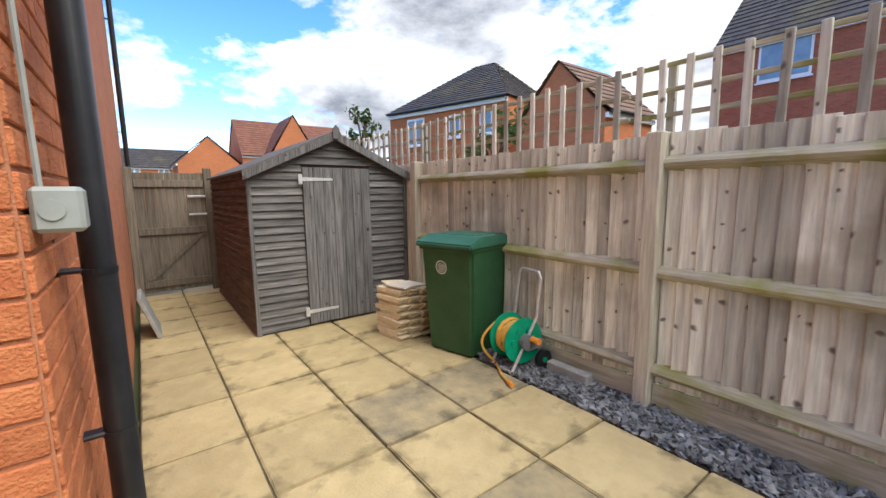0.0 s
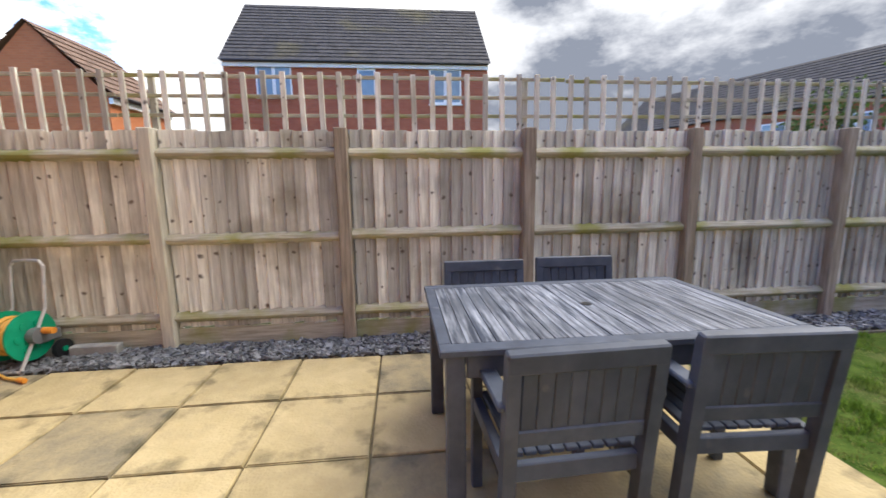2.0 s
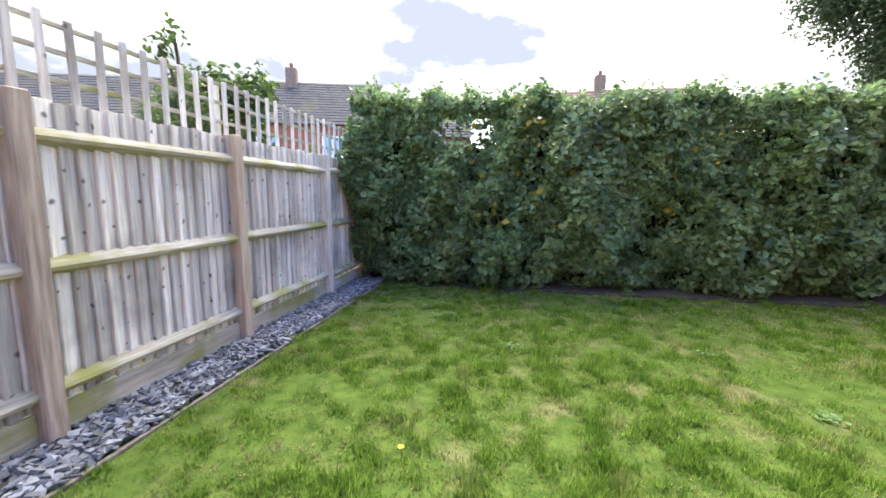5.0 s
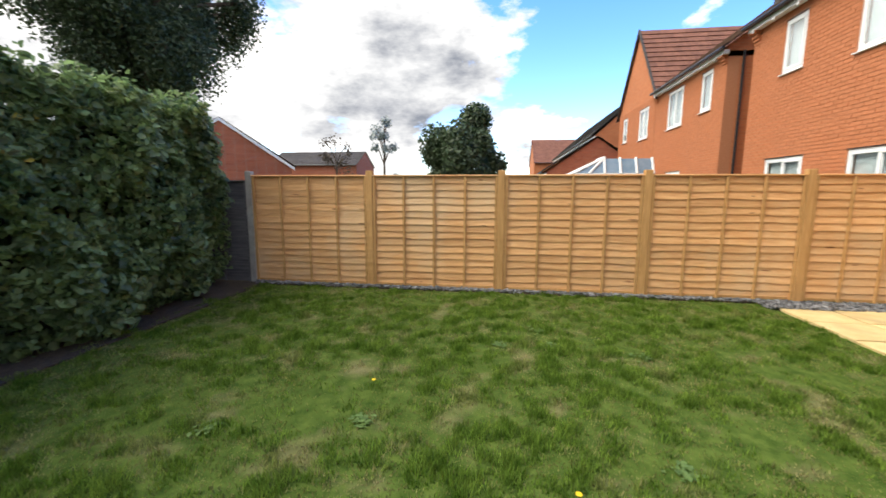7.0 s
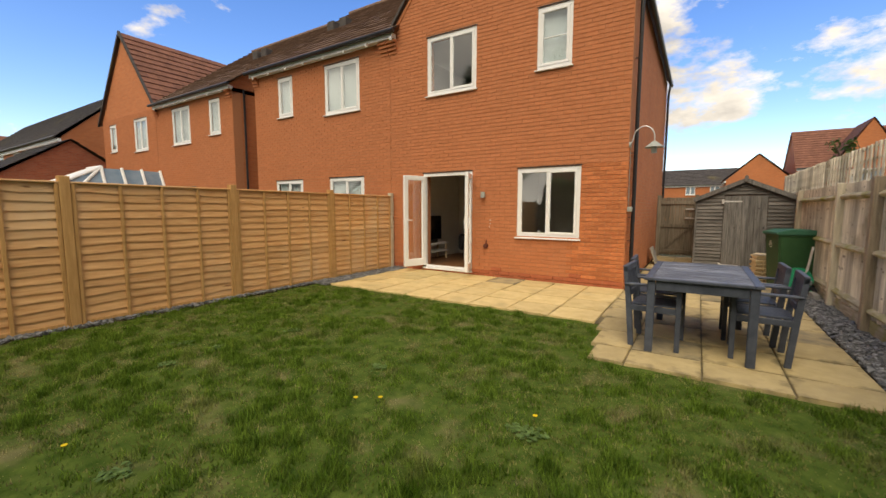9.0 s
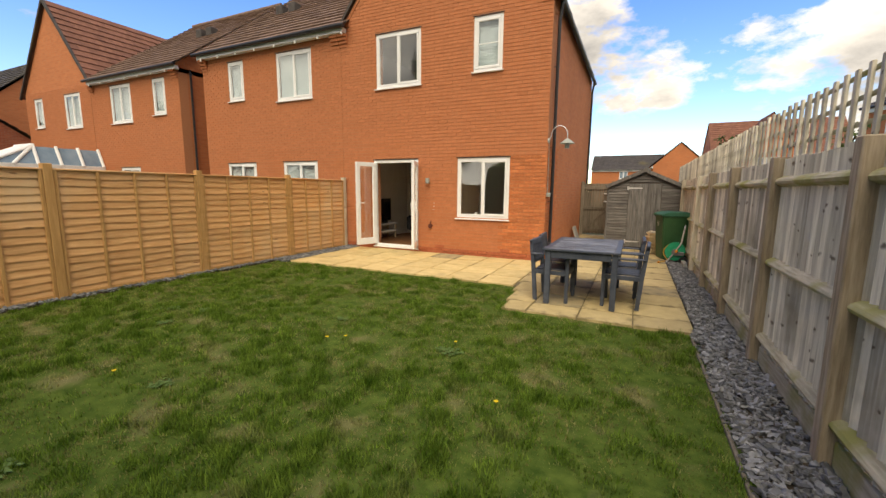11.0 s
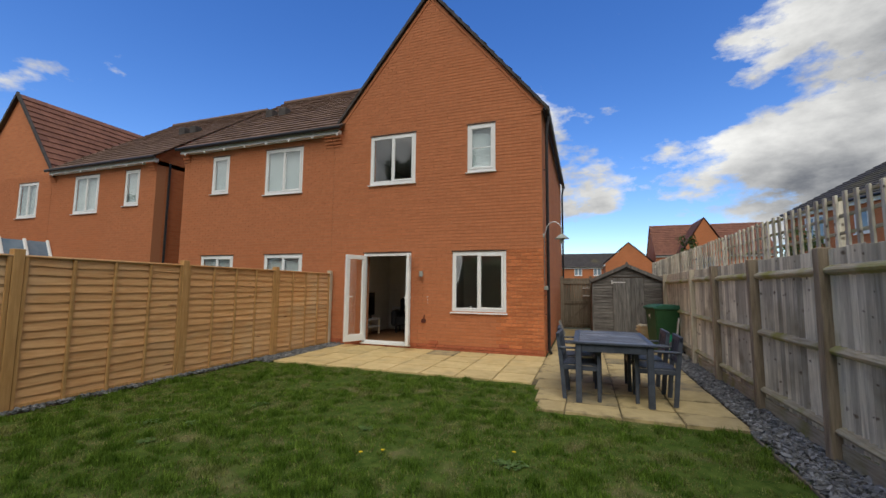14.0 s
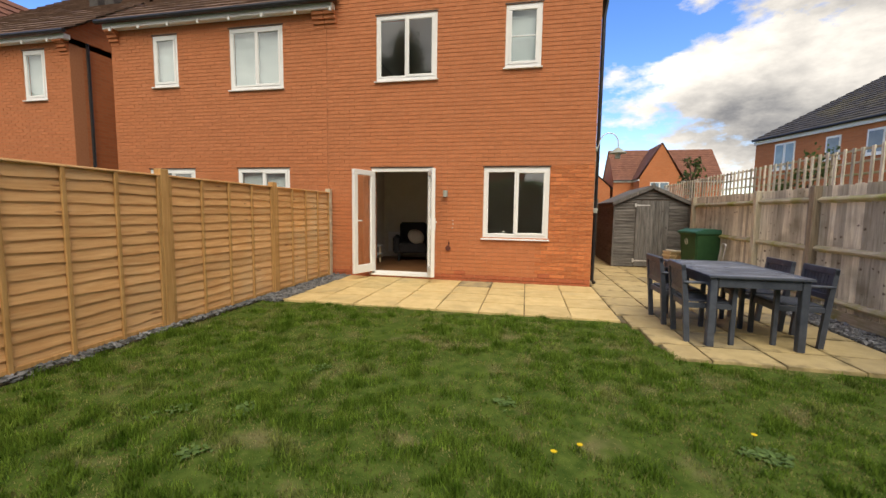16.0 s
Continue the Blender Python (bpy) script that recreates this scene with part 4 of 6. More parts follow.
def downpipe(x, y, z_top):
    p = new("downpipe"); p.parent = house
    bm = bmesh.new()
    tube(bm, [(HX1 + 0.12, y, z_top), (HX1 + 0.11, y, z_top - 0.15), (x, y, z_top - 0.4), (x, y, 0.12), (x + 0.05, y, 0.05)], 0.034, 20)
    part("pipe", bm, M["black"], p, smooth=True)
    for z in (0.86, 1.27, 2.4, 4.0):
        bm = bmesh.new(); cyl(bm, (x, y, z), (x, y, z + 0.014), 0.0365, 20)
        part("collar", bm, M["black"], p)
        boxpart("clip", M["black"], p, HX1, x, y - 0.02, y + 0.02, z + 0.004, z + 0.016)
    return p
downpipe(HX1 + 0.078, FACADE + 0.265, EV - 0.1)
downpipe(HX1 + 0.075, HBACK - 0.15, EV - 0.1)
junction = root("junction_box", "small grey plastic electrical box with a round knockout", "electrical box")
bm = bmesh.new(); box(bm, HX1 + 0.009, HX1 + 0.085, FACADE + 0.03, FACADE + 0.11, 1.385, 1.47, 0.008)
part("box", bm, M["grey_plastic"], junction)
bm = bmesh.new(); cyl(bm, (HX1 + 0.04, FACADE + 0.026, 1.427), (HX1 + 0.04, FACADE + 0.031, 1.427), 0.019, 18)
part("knockout", bm, M["grey_plastic"], junction)
cable = bmesh.new(); tube(cable, [(HX1 + 0.02, FACADE + 0.085, 1.46), (HX1 + 0.018, FACADE + 0.088, 1.9), (HX1 + 0.02, FACADE + 0.06, 2.5)], 0.006, 6)
tagged(part("cable", cable, M["grey_plastic"]), "thin grey cable clipped up the corner", "cable")
# swan-neck lamp on the corner
lamp = root("wall_lamp", "grey swan-neck outdoor wall lamp with a wide shade", "lamp")
bm = bmesh.new(); cyl(bm, (HX1, FACADE + 0.03, 2.52), (HX1 + 0.03, FACADE + 0.03, 2.52), 0.05, 14)
part("mount", bm, M["grey_plastic"], lamp)
bm = bmesh.new()
tube(bm, [(HX1 + 0.02, FACADE + 0.03, 2.52)] + [(HX1 + 0.22 - 0.16 * math.cos(a), FACADE + 0.03, 2.62 + 0.19 * math.sin(a)) for a in np.linspace(0, math.pi, 12)] + [(HX1 + 0.38, FACADE + 0.03, 2.54)], 0.009)
part("arm", bm, M["steel"], lamp)
bm = bmesh.new(); cyl(bm, (HX1 + 0.38, FACADE + 0.03, 2.45), (HX1 + 0.38, FACADE + 0.03, 2.55), 0.15, 20, 0.03, False)
part("shade", bm, M["grey_plastic"], lamp, smooth=True)
bm = bmesh.new(); cyl(bm, (HX1 + 0.38, FACADE + 0.03, 2.36), (HX1 + 0.38, FACADE + 0.03, 2.47), 0.045, 14)
part("glass_cover", bm, M["blind"], lamp)
# small fittings on the facade
bm = bmesh.new(); cyl(bm, (-2.74, FACADE - 0.07, 1.66), (-2.74, FACADE - 0.07, 1.78), 0.045, 16); cyl(bm, (-2.74, FACADE - 0.06, 1.72), (-2.74, FACADE, 1.72), 0.03, 12)
tagged(part("spotlight", bm, M["grey_plastic"]), "small grey cylinder wall light on the brickwork", "light")
bm = bmesh.new(); cyl(bm, (-2.68, FACADE - 0.05, 0.66), (-2.68, FACADE, 0.66), 0.05, 14); tube(bm, [(-2.68, FACADE - 0.03, 0.70), (-2.66, FACADE - 0.05, 0.75), (-2.67, FACADE - 0.012, 0.78)], 0.012)
tagged(part("outside_tap", bm, material("dark_tap", (0.09, 0.025, 0.018), (0.13, 0.04, 0.03), 10, rough=0.5)), "dark red-brown covered outside tap on the wall", "tap")

for i, (x, z) in enumerate(((-2.59, 1.20), (-2.59, 1.13), (-2.60, 1.06))):
    bm = bmesh.new(); cyl(bm, (x, FACADE - 0.013, z), (x, FACADE, z), 0.009, 10)
    tagged(part("wall_plug", bm, M["upvc"]), "small white plug set in the brickwork", "wall plug", "wall plugs")

# french doors
fd = root("french_doors", "white framed french doors standing open outwards", "door")
bm = bmesh.new()
for a, b, c, d in ((DR[0], DR[1], DR[3] - 0.07, DR[3]), (DR[0], DR[0] + 0.065, DR[2], DR[3] - 0.07), (DR[1] - 0.065, DR[1], DR[2], DR[3] - 0.07), (DR[0], DR[1], DR[2], DR[2] + 0.05)):
    box(bm, a, b, FACADE + 0.005, FACADE + 0.075, c, d, 0.005)
box(bm, DR[0] - 0.02, DR[1] + 0.02, FACADE - 0.05, FACADE + 0.08, DR[2] - 0.035, DR[2], 0.004)
part("frame", bm, M["upvc"], fd)
boxpart("lintel", M["black"], fd, DR[0] - 0.02, DR[1] + 0.02, FACADE - 0.011, FACADE + 0.02, DR[3] + 0.002, DR[3] + 0.02, 0)
def leaf(hx, ang, flip):
    lf = new("leaf"); lf.parent = fd
    lf.matrix_basis = pose(hx, FACADE, 0, 0, 0, ang)
    w, z0, z1, s = 0.565, DR[2] + 0.045, DR[3] - 0.06, 0.10
    bm = bmesh.new()
    for a, b, c, d in ((0, w, z0, z0 + 0.16), (0, w, z1 - s, z1), (0, s, z0 + 0.16, z1 - s), (w - s, w, z0 + 0.16, z1 - s)):
        box(bm, a, b, -0.035, 0.035, c, d, 0.008)
    part("stile_frame", bm, M["upvc"], lf)
    gl = boxpart("pane", M["glass"], lf, s, w - s, -0.012, 0.012, z0 + 0.16, z1 - s, 0)
    gl.visible_shadow = False
    bm = bmesh.new()
    for sy in (-1, 1):
        box(bm, w - 0.07, w - 0.035, min(sy * 0.035, sy * 0.05), max(sy * 0.035, sy * 0.05), z0 + 0.88, z0 + 1.10, 0.003)
        box(bm, w - 0.17, w - 0.045, min(sy * 0.05, sy * 0.075), max(sy * 0.05, sy * 0.075), z0 + 1.02, z0 + 1.045, 0.004)
    part("handle", bm, M["upvc"], lf)
leaf(DR[0] + 0.05, -112, 1)
leaf(DR[1] - 0.05, -69, -1)

# rooms behind the doors and the kitchen window
boxpart("inner_floor", M["floor_wood"], None, HX0 + 0.13, HX1 - 0.29, FACADE + 0.1, HBACK, -0.02, 0.10, 0)
tagged(bpy.data.objects["inner_floor"], "brown wooden room floor", "floor", kind="structure")
tagged(boxpart("wall_partition", M["plaster"], None, -2.72, -2.62, FACADE + 0.29, HBACK, 0.10, 2.42, 0), "white plastered partition wall", "wall", kind="structure")
tagged(boxpart("wall_inner_back", M["plaster"], None, HX0 + 0.13, HX1 - 0.29, 4.0, 4.1, 0.10, 2.42, 0), "white plastered back wall of the rooms", "wall", kind="structure")
tagged(boxpart("wall_inner_lining", M["plaster"], None, HX1 - 0.31, HX1 - 0.291, FACADE + 0.29, HBACK, 0.10, 2.42, 0), "white plastered wall lining", "wall", kind="structure")
tagged(boxpart("floor_upper", M["plaster"], None, HX0 + 0.13, HX1 - 0.29, 7.2, 7.3, 2.61, 5.3, 0), "white plastered upstairs wall", "wall", kind="structure")
tagged(boxpart("ceiling_upper", M["plaster"], None, HX0, HX1 - 0.05, FACADE + 0.1, HBACK, 5.28, 5.38, 0), "white ceiling of the upper rooms", "ceiling", kind="structure")
arm = root("armchair", "charcoal fabric armchair with a pale grey cushion beside", "armchair", m=pose(-4.08, 3.4, 0.10, 0, 0, 15))
boxpart("seat", M["dark_fabric"], arm, -0.36, 0.36, -0.35, 0.35, 0.2, 0.46, 0.05)
boxpart("backrest", M["dark_fabric"], arm, -0.36, 0.36, 0.27, 0.45, 0.3, 0.98, 0.06)
for s in (-1, 1):
    boxpart("armrest", M["dark_fabric"], arm, s * 0.43 - 0.08, s * 0.43 + 0.08, -0.35, 0.4, 0.2, 0.64, 0.05)
    for t in (-0.28, 0.32):
        boxpart("leg", M["black"], arm, s * 0.36 - 0.02, s * 0.36 + 0.02, t - 0.02, t + 0.02, 0, 0.2)
bm = bmesh.new(); bmesh.ops.create_uvsphere(bm, u_segments=16, v_segments=10, radius=0.23, matrix=pose(-3.95, 3.22, 0.72, 60, 20, 30) @ Matrix.Diagonal((1, 0.9, 0.42, 1)))
tagged(part("cushion", bm, M["cushion"], smooth=True), "pale grey cushion on the armchair", "cushion")
rad = root("radiator", "white panel radiator on the wall", "radiator")
boxpart("panel", M["upvc"], rad, -4.95, -4.5, 3.93, 3.99, 0.25, 0.80, 0.01)
for i in range(12):
    boxpart("fin", M["upvc"], rad, -4.94 + i * 0.036, -4.92 + i * 0.036, 3.918, 3.93, 0.28, 0.77, 0.004)
tv = root("tv_stand", "white low television stand with open shelf", "tv stand")
boxpart("top", M["upvc"], tv, -5.05, -4.68, 1.65, 2.75, 0.50, 0.54)
boxpart("shelf", M["upvc"], tv, -5.05, -4.68, 1.65, 2.75, 0.30, 0.33)
for yy in (1.70, 2.70):
    for xx in (-5.0, -4.73):
        boxpart("leg", M["raw_wood"], tv, xx - 0.02, xx + 0.02, yy - 0.02, yy + 0.02, 0.10, 0.5)
tele = root("television", "flat black television on a low stand", "television")
boxpart("screen", M["screen"], tele, -4.90, -4.85, 1.75, 2.65, 0.62, 1.25, 0.006)
boxpart("foot", M["black"], tele, -4.95, -4.80, 2.0, 2.4, 0.54, 0.62)
for i, x in enumerate((-1.82, -1.62, -1.3)):
    bm = bmesh.new(); cyl(bm, (x, FACADE + 0.2, 0.885), (x, FACADE + 0.2, 0.97 + 0.05 * (i % 2)), 0.035, 12, 0.025)
    tagged(part("bottle", bm, M["black" if i == 0 else "steel"]), "small bottle on the kitchen window ledge", "bottle")
tagged(boxpart("window_ledge", M["upvc"], None, K[0], K[1], FACADE + 0.075, FACADE + 0.34, 0.86, 0.884, 0.003), "white inner window ledge", "ledge", kind="structure")

# ---- neighbouring semi and the next pair ----
def row_house(label, x0, x1, y, eave, ridge, wins, gable_side, depth=7.4, bricked=True, tile="tile_brown"):
    h = root("brick_house", label, "house")
    holes = [w[:4] for w in wins]
    wl_ = wall_with_holes("wall", x0, x1, 0.0, eave, y, y + 0.29, holes, M["mortar"], h)
    brick_soup("brickwork", brick_boxes(x0, x1, 0.0, eave, y, holes), y, wl_, M["brick"])
    for w in wins:
        window(h, *w[:4], y, lights=w[4], blind=w[5])
    boxpart("side_wall", M["brick_wall"], h, x0, x0 + 0.29, y + 0.29, y + depth, 0, eave, 0)
    boxpart("side_wall", M["brick_wall"], h, x1 - 0.29, x1, y + 0.29, y + depth, 0, eave, 0)
    boxpart("front_wall", M["brick_wall"], h, x0, x1, y + depth, y + depth + 0.29, 0, eave, 0)
    boxpart("floor_slab", M["plaster"], h, x0 + 0.29, x1 - 0.29, y + 0.29, y + depth, 2.45, 2.6, 0)
    boxpart("inner_wall", M["plaster"], h, x0 + 0.29, x1 - 0.29, y + 3.0, y + 3.1, 0, eave - 0.1, 0)
    return h
def eaves(h, x0, x1, y, eave, ridge, yr, tile="tile_brown"):
    bm = bmesh.new()
    tiled_slope(bm, (x0, y - 0.22, eave + 0.02), (x1, y - 0.22, eave + 0.02), (x1, yr, ridge), (x0, yr, ridge))
    part("roof_slope", bm, M[tile], h)
    bm = bmesh.new()
    tiled_slope(bm, (x0, 2 * yr - y + 0.2, eave), (x1, 2 * yr - y + 0.2, eave), (x1, yr, ridge), (x0, yr, ridge))
    part("roof_slope", bm, M[tile], h)
    bm = bmesh.new()
    cyl(bm, (x0, yr, ridge + 0.01), (x1, yr, ridge + 0.01), 0.085, 10)
    part("ridge_tile", bm, M[tile], h)
    boxpart("fascia", M["upvc"], h, x0 + 0.1, x1 - 0.1, y - 0.17, y - 0.03, eave - 0.14, eave - 0.03)
    bm = bmesh.new()
    tube(bm, [(x0, y - 0.24, eave - 0.01), (x1, y - 0.24, eave - 0.01)], 0.05)
    part("gutter", bm, M["black"], h)
    x = x0 + 0.3
    while x < x1:
        boxpart("fascia_bracket", M["upvc"], h, x, x + 0.05, y - 0.20, y - 0.17, eave - 0.20, eave - 0.12)
        x += 0.75
nb = row_house("orange-red brick semi-detached neighbour house with brown tiled roof", -10.5, HX0 - 0.004, FACADE, 5.38, 8.6,
               [(-9.39, -8.75, 4.03, 5.12, 1, True), (-7.45, -6.2, 3.88, 5.13, 2, True), (-9.62, -8.42, 0.95, 2.24, 2, True), (-7.34, -6.1, 0.1, 2.24, 2, True)], None)
eaves(nb, -10.62, HX0 + 0.3, FACADE, 5.42, 8.82, 5.2)
corbel(nb, -10.5, 1, FACADE, 4.98)
corbel(nb, HX0 - 0.27, 1, FACADE, 4.98)
for x in (-9.5, -8.95):
    boxpart("roof_vent", M["tile_dark"], nb, x, x + 0.3, 3.0, 3.3, 7.10, 7.46, 0.02)
bm = bmesh.new()
prism(bm, [(FACADE - 0.16, 5.24), (FACADE + 7.6, 5.24), (FACADE + 7.6, 5.36), (5.2, 8.74), (FACADE - 0.16, 5.42)], -10.5, -10.25, "x")
part("end_gable", bm, M["brick_wall"], nb)
# next pair: an eaves half and a gabled half
far = row_house("orange-red brick house with gabled end further along the row", -16.9, -11.7, FACADE, 5.28, 8.4,
                [(-13.12, -12.44, 3.9, 5.05, 1, True), (-15.66, -14.38, 3.76, 5.06, 2, True), (-15.4, -14.2, 0.9, 2.2, 2, True)], None)
eaves(far, -16.9, -11.5, FACADE, 5.32, 8.66, 5.2)
corbel(far, -11.95, 1, FACADE, 4.88)
corbel(far, -16.9, 1, FACADE, 4.88)
bm = bmesh.new()
prism(bm, [(FACADE - 0.16, 5.14), (FACADE + 7.6, 5.14), (FACADE + 7.6, 5.26), (5.2, 8.58), (FACADE - 0.16, 5.32)], -11.99, -11.7, "x")
for x in (-13.6, -13.05):
    boxpart("roof_vent", M["tile_dark"], far, x, x + 0.3, 3.0, 3.3, 6.95, 7.33, 0.02)
part("end_gable", bm, M["brick_wall"], far)
bm = bmesh.new()
tube(bm, [(-11.62, 1.35, 5.25), (-11.62, 1.35, 0.1)], 0.034)
part("downpipe", bm, M["black"], far)
far2 = row_house("orange-red brick gabled house with steep red-brown roof", -22.0, -16.9, FACADE - 0.01, 5.3, 8.5,
                 [(-18.86, -17.67, 3.76, 5.04, 2, True), (-21.3, -20.6, 3.9, 5.05, 1, True)], None)
bm = bmesh.new()
prism(bm, [(-22.0, 5.3), (-16.9, 5.3), (-19.4, 8.5)], FACADE - 0.01, FACADE + 0.28, "y")
part("gable", bm, M["brick_wall"], far2)
bm = bmesh.new()
tiled_slope(bm, (-16.7, 0.9, 5.15), (-16.7, 8.6, 5.15), (-19.4, 8.6, 8.6), (-19.4, 0.9, 8.6))
part("roof_slope", bm, M["tile_red"], far2)
bm = bmesh.new()
tiled_slope(bm, (-22.2, 0.9, 5.15), (-22.2, 8.6, 5.15), (-19.4, 8.6, 8.6), (-19.4, 0.9, 8.6))
part("roof_slope", bm, M["tile_red"], far2)
bm = bmesh.new()
prism(bm, [(-19.4, 8.66), (-16.65, 5.2), (-16.65, 5.1), (-19.4, 8.5), (-22.2, 5.1), (-22.2, 5.2)], 0.86, 0.94, "y")
part("verge", bm, M["tile_dark"], far2)
# conservatory behind the far fence
cons = root("conservatory", "white framed conservatory with a pitched glass roof", "conservatory")
cx0, cx1, cy0, cy1 = -18.3, -16.4, -2.2, 0.98
for x in np.linspace(cx0, cx1, 6):
    boxpart("mullion", M["upvc"], cons, x - 0.03, x + 0.03, cy0, cy0 + 0.06, 0, 2.1)
boxpart("eaves_beam", M["upvc"], cons, cx0, cx1, cy0, cy0 + 0.1, 2.1, 2.24)
boxpart("eaves_beam", M["upvc"], cons, cx1 - 0.1, cx1, cy0, cy1, 2.1, 2.24)
boxpart("low_wall", M["brick_wall"], cons, cx0, cx1, cy0, cy1, 0, 0.6, 0)
for x in np.linspace(cx0 + 0.05, cx1 - 0.05, 6):
    bm = bmesh.new()
    tube(bm, [(x, cy0, 2.2), ((cx0 + cx1) / 2 + (x - (cx0 + cx1) / 2) * 0.55, -0.9, 2.85)], 0.05, 6)
    part("glazing_bar", bm, M["upvc"], cons)
mx_ = (cx0 + cx1) / 2
for y in np.linspace(cy0 + 0.05, cy1 - 0.05, 6):
    bm = bmesh.new()
    tube(bm, [(cx1, y, 2.22), (mx_ + 0.63, max(y, -0.9), 2.87)], 0.05, 6)
    part("glazing_bar", bm, M["upvc"], cons)
bm = bmesh.new()
tube(bm, [(mx_ - 0.65, -0.9, 2.88), (mx_ + 0.65, -0.9, 2.88)], 0.05, 6)
part("ridge", bm, M["upvc"], cons)
bm = bmesh.new()
v = [bm.verts.new(p) for p in ((cx0, cy0, 2.2), (cx1, cy0, 2.2), (mx_ + 0.63, -0.9, 2.83), (mx_ - 0.63, -0.9, 2.83), (cx1, cy1, 2.2), (mx_ + 0.63, cy1, 2.83))]
bm.faces.new(v[:4]); bm.faces.new((v[1], v[4], v[5], v[2]))
part("roof_glazing", bm, material("blue_roof_glazing", (0.14, 0.22, 0.32), (0.22, 0.31, 0.42), 2, rough=0.2, bump=0.0), cons)

# ---- far houses ----
def far_house(label, x0, x1, y0, y1, eave, ridge, axis, wall_mat, tile, wins=(), hip=0.0, gutter=True, chimney=None, verge_white=False):
    """A plain brick house; wins: (face, along0, along1, z0, z1) on the faces w, e, s, n."""
    h = root("brick_house", label, "house")
    boxpart("wall", M[wall_mat], h, x0, x1, y0, y1, 0, eave, 0)
    o = 0.25
    mxx, myy = (x0 + x1) / 2, (y0 + y1) / 2
    if axis == "x":
        r0, r1 = x0 - 0.1 + hip, x1 + 0.1 - hip
        slopes = [((x0 - 0.1, yy, eave), (x1 + 0.1, yy, eave), (r1, myy, ridge), (r0, myy, ridge)) for yy in (y0 - o, y1 + o)]
        if hip:
            slopes += [((xx, y0 - o, eave), (xx, y1 + o, eave), (rr, myy + 0.01, ridge), (rr, myy, ridge)) for xx, rr in ((x0 - 0.1, r0), (x1 + 0.1, r1))]
    else:
        r0, r1 = y0 - 0.1 + hip, y1 + 0.1 - hip
        slopes = [((xx, y0 - 0.1, eave), (xx, y1 + 0.1, eave), (mxx, r1, ridge), (mxx, r0, ridge)) for xx in (x0 - o, x1 + o)]
        if hip:
            slopes += [((x0 - o, yy, eave), (x1 + o, yy, eave), (mxx + 0.01, rr, ridge), (mxx, rr, ridge)) for yy, rr in ((y0 - 0.1, r0), (y1 + 0.1, r1))]
    for corners in slopes:
        bm = bmesh.new()
        tiled_slope(bm, *corners, 0.33)
        part("roof_slope", bm, M[tile], h)
    if not hip:
        for end in (0, 1):
            bm = bmesh.new()
            if axis == "x":
                prism(bm, [(y0, eave), (y1, eave), (myy, ridge - 0.08)], (x0, x1 - 0.2)[end], (x0 + 0.2, x1)[end], "x")
            else:
                prism(bm, [(x0, eave), (x1, eave), (mxx, ridge - 0.08)], (y0, y1 - 0.2)[end], (y0 + 0.2, y1)[end], "y")
            part("gable", bm, M[wall_mat], h)
        if verge_white:
            for s, e in ((-1, x0 if axis == "y" else y0), (1, x1 if axis == "y" else y1)):
                c = mxx if axis == "y" else myy
                bm = bmesh.new()
                lo = (y1 + 0.02, y1 + 0.1) if axis == "y" else (x1 + 0.02, x1 + 0.1)
                prism(bm, [(c, ridge - 0.02), (e + s * 0.2, eave - 0.1), (e + s * 0.2, eave - 0.32), (c, ridge - 0.24)], lo[0], lo[1], axis)
                part("barge_board", bm, M["upvc"], h)
    for end in (0, 1):
        bm = bmesh.new()
        yy, xx = (y0 - o, y1 + o)[end], (x0 - o, x1 + o)[end]
        tube(bm, [(x0, yy, eave - 0.03), (x1, yy, eave - 0.03)] if axis == "x" else [(xx, y0, eave - 0.03), (xx, y1, eave - 0.03)], 0.06, 6)
        part("gutter", bm, M["black"], h)
    bm = bmesh.new()
    if axis == "x":
        box(bm, x0, x1, y0 - 0.14, y0 - 0.01, eave - 0.26, eave - 0.08)
    else:
        box(bm, x0 - 0.14, x0 - 0.01, y0, y1, eave - 0.26, eave - 0.08)
    part("fascia", bm, M["upvc"], h)
    for face, a, b, c, d in wins:
        w = new("window"); w.parent = h
        def q(u0, u1, out0, out1, z0, z1, nm, mat):
            if face == "w":
                return boxpart(nm, mat, w, x0 - out1, x0 - out0, u0, u1, z0, z1, 0)
            if face == "e":
                return boxpart(nm, mat, w, x1 + out0, x1 + out1, u0, u1, z0, z1, 0)
            if face == "s":
                return boxpart(nm, mat, w, u0, u1, y0 - out1, y0 - out0, z0, z1, 0)
            return boxpart(nm, mat, w, u0, u1, y1 + out0, y1 + out1, z0, z1, 0)
        q(a, b, 0.0, 0.03, c, d, "frame", M["upvc"])
        n = 2 if b - a > 0.9 else 1
        pw = (b - a) / n
        for i in range(n):
            q(a + i * pw + 0.08, a + (i + 1) * pw - 0.08, 0.032, 0.04, c + 0.1, d - 0.1, "pane", M["far_pane"])
        q(a - 0.05, b + 0.05, 0.0, 0.1, c - 0.06, c, "sill", M["upvc"])
    if chimney:
        cx, cy, cz = chimney
        boxpart("chimney", M["tile_brown"], h, cx - 0.35, cx + 0.35, cy - 0.35, cy + 0.35, ridge - 0.6, cz, 0.02)
        bm = bmesh.new(); cyl(bm, (cx, cy, cz), (cx, cy, cz + 0.35), 0.13, 10)
        part("chimney_pot", bm, M["tile_red"], h)
    return h
M["far_pane"] = material("far_pane", (0.16, 0.24, 0.34), (0.26, 0.36, 0.46), 1.5, rough=0.08, bump=0, spec=0.6)
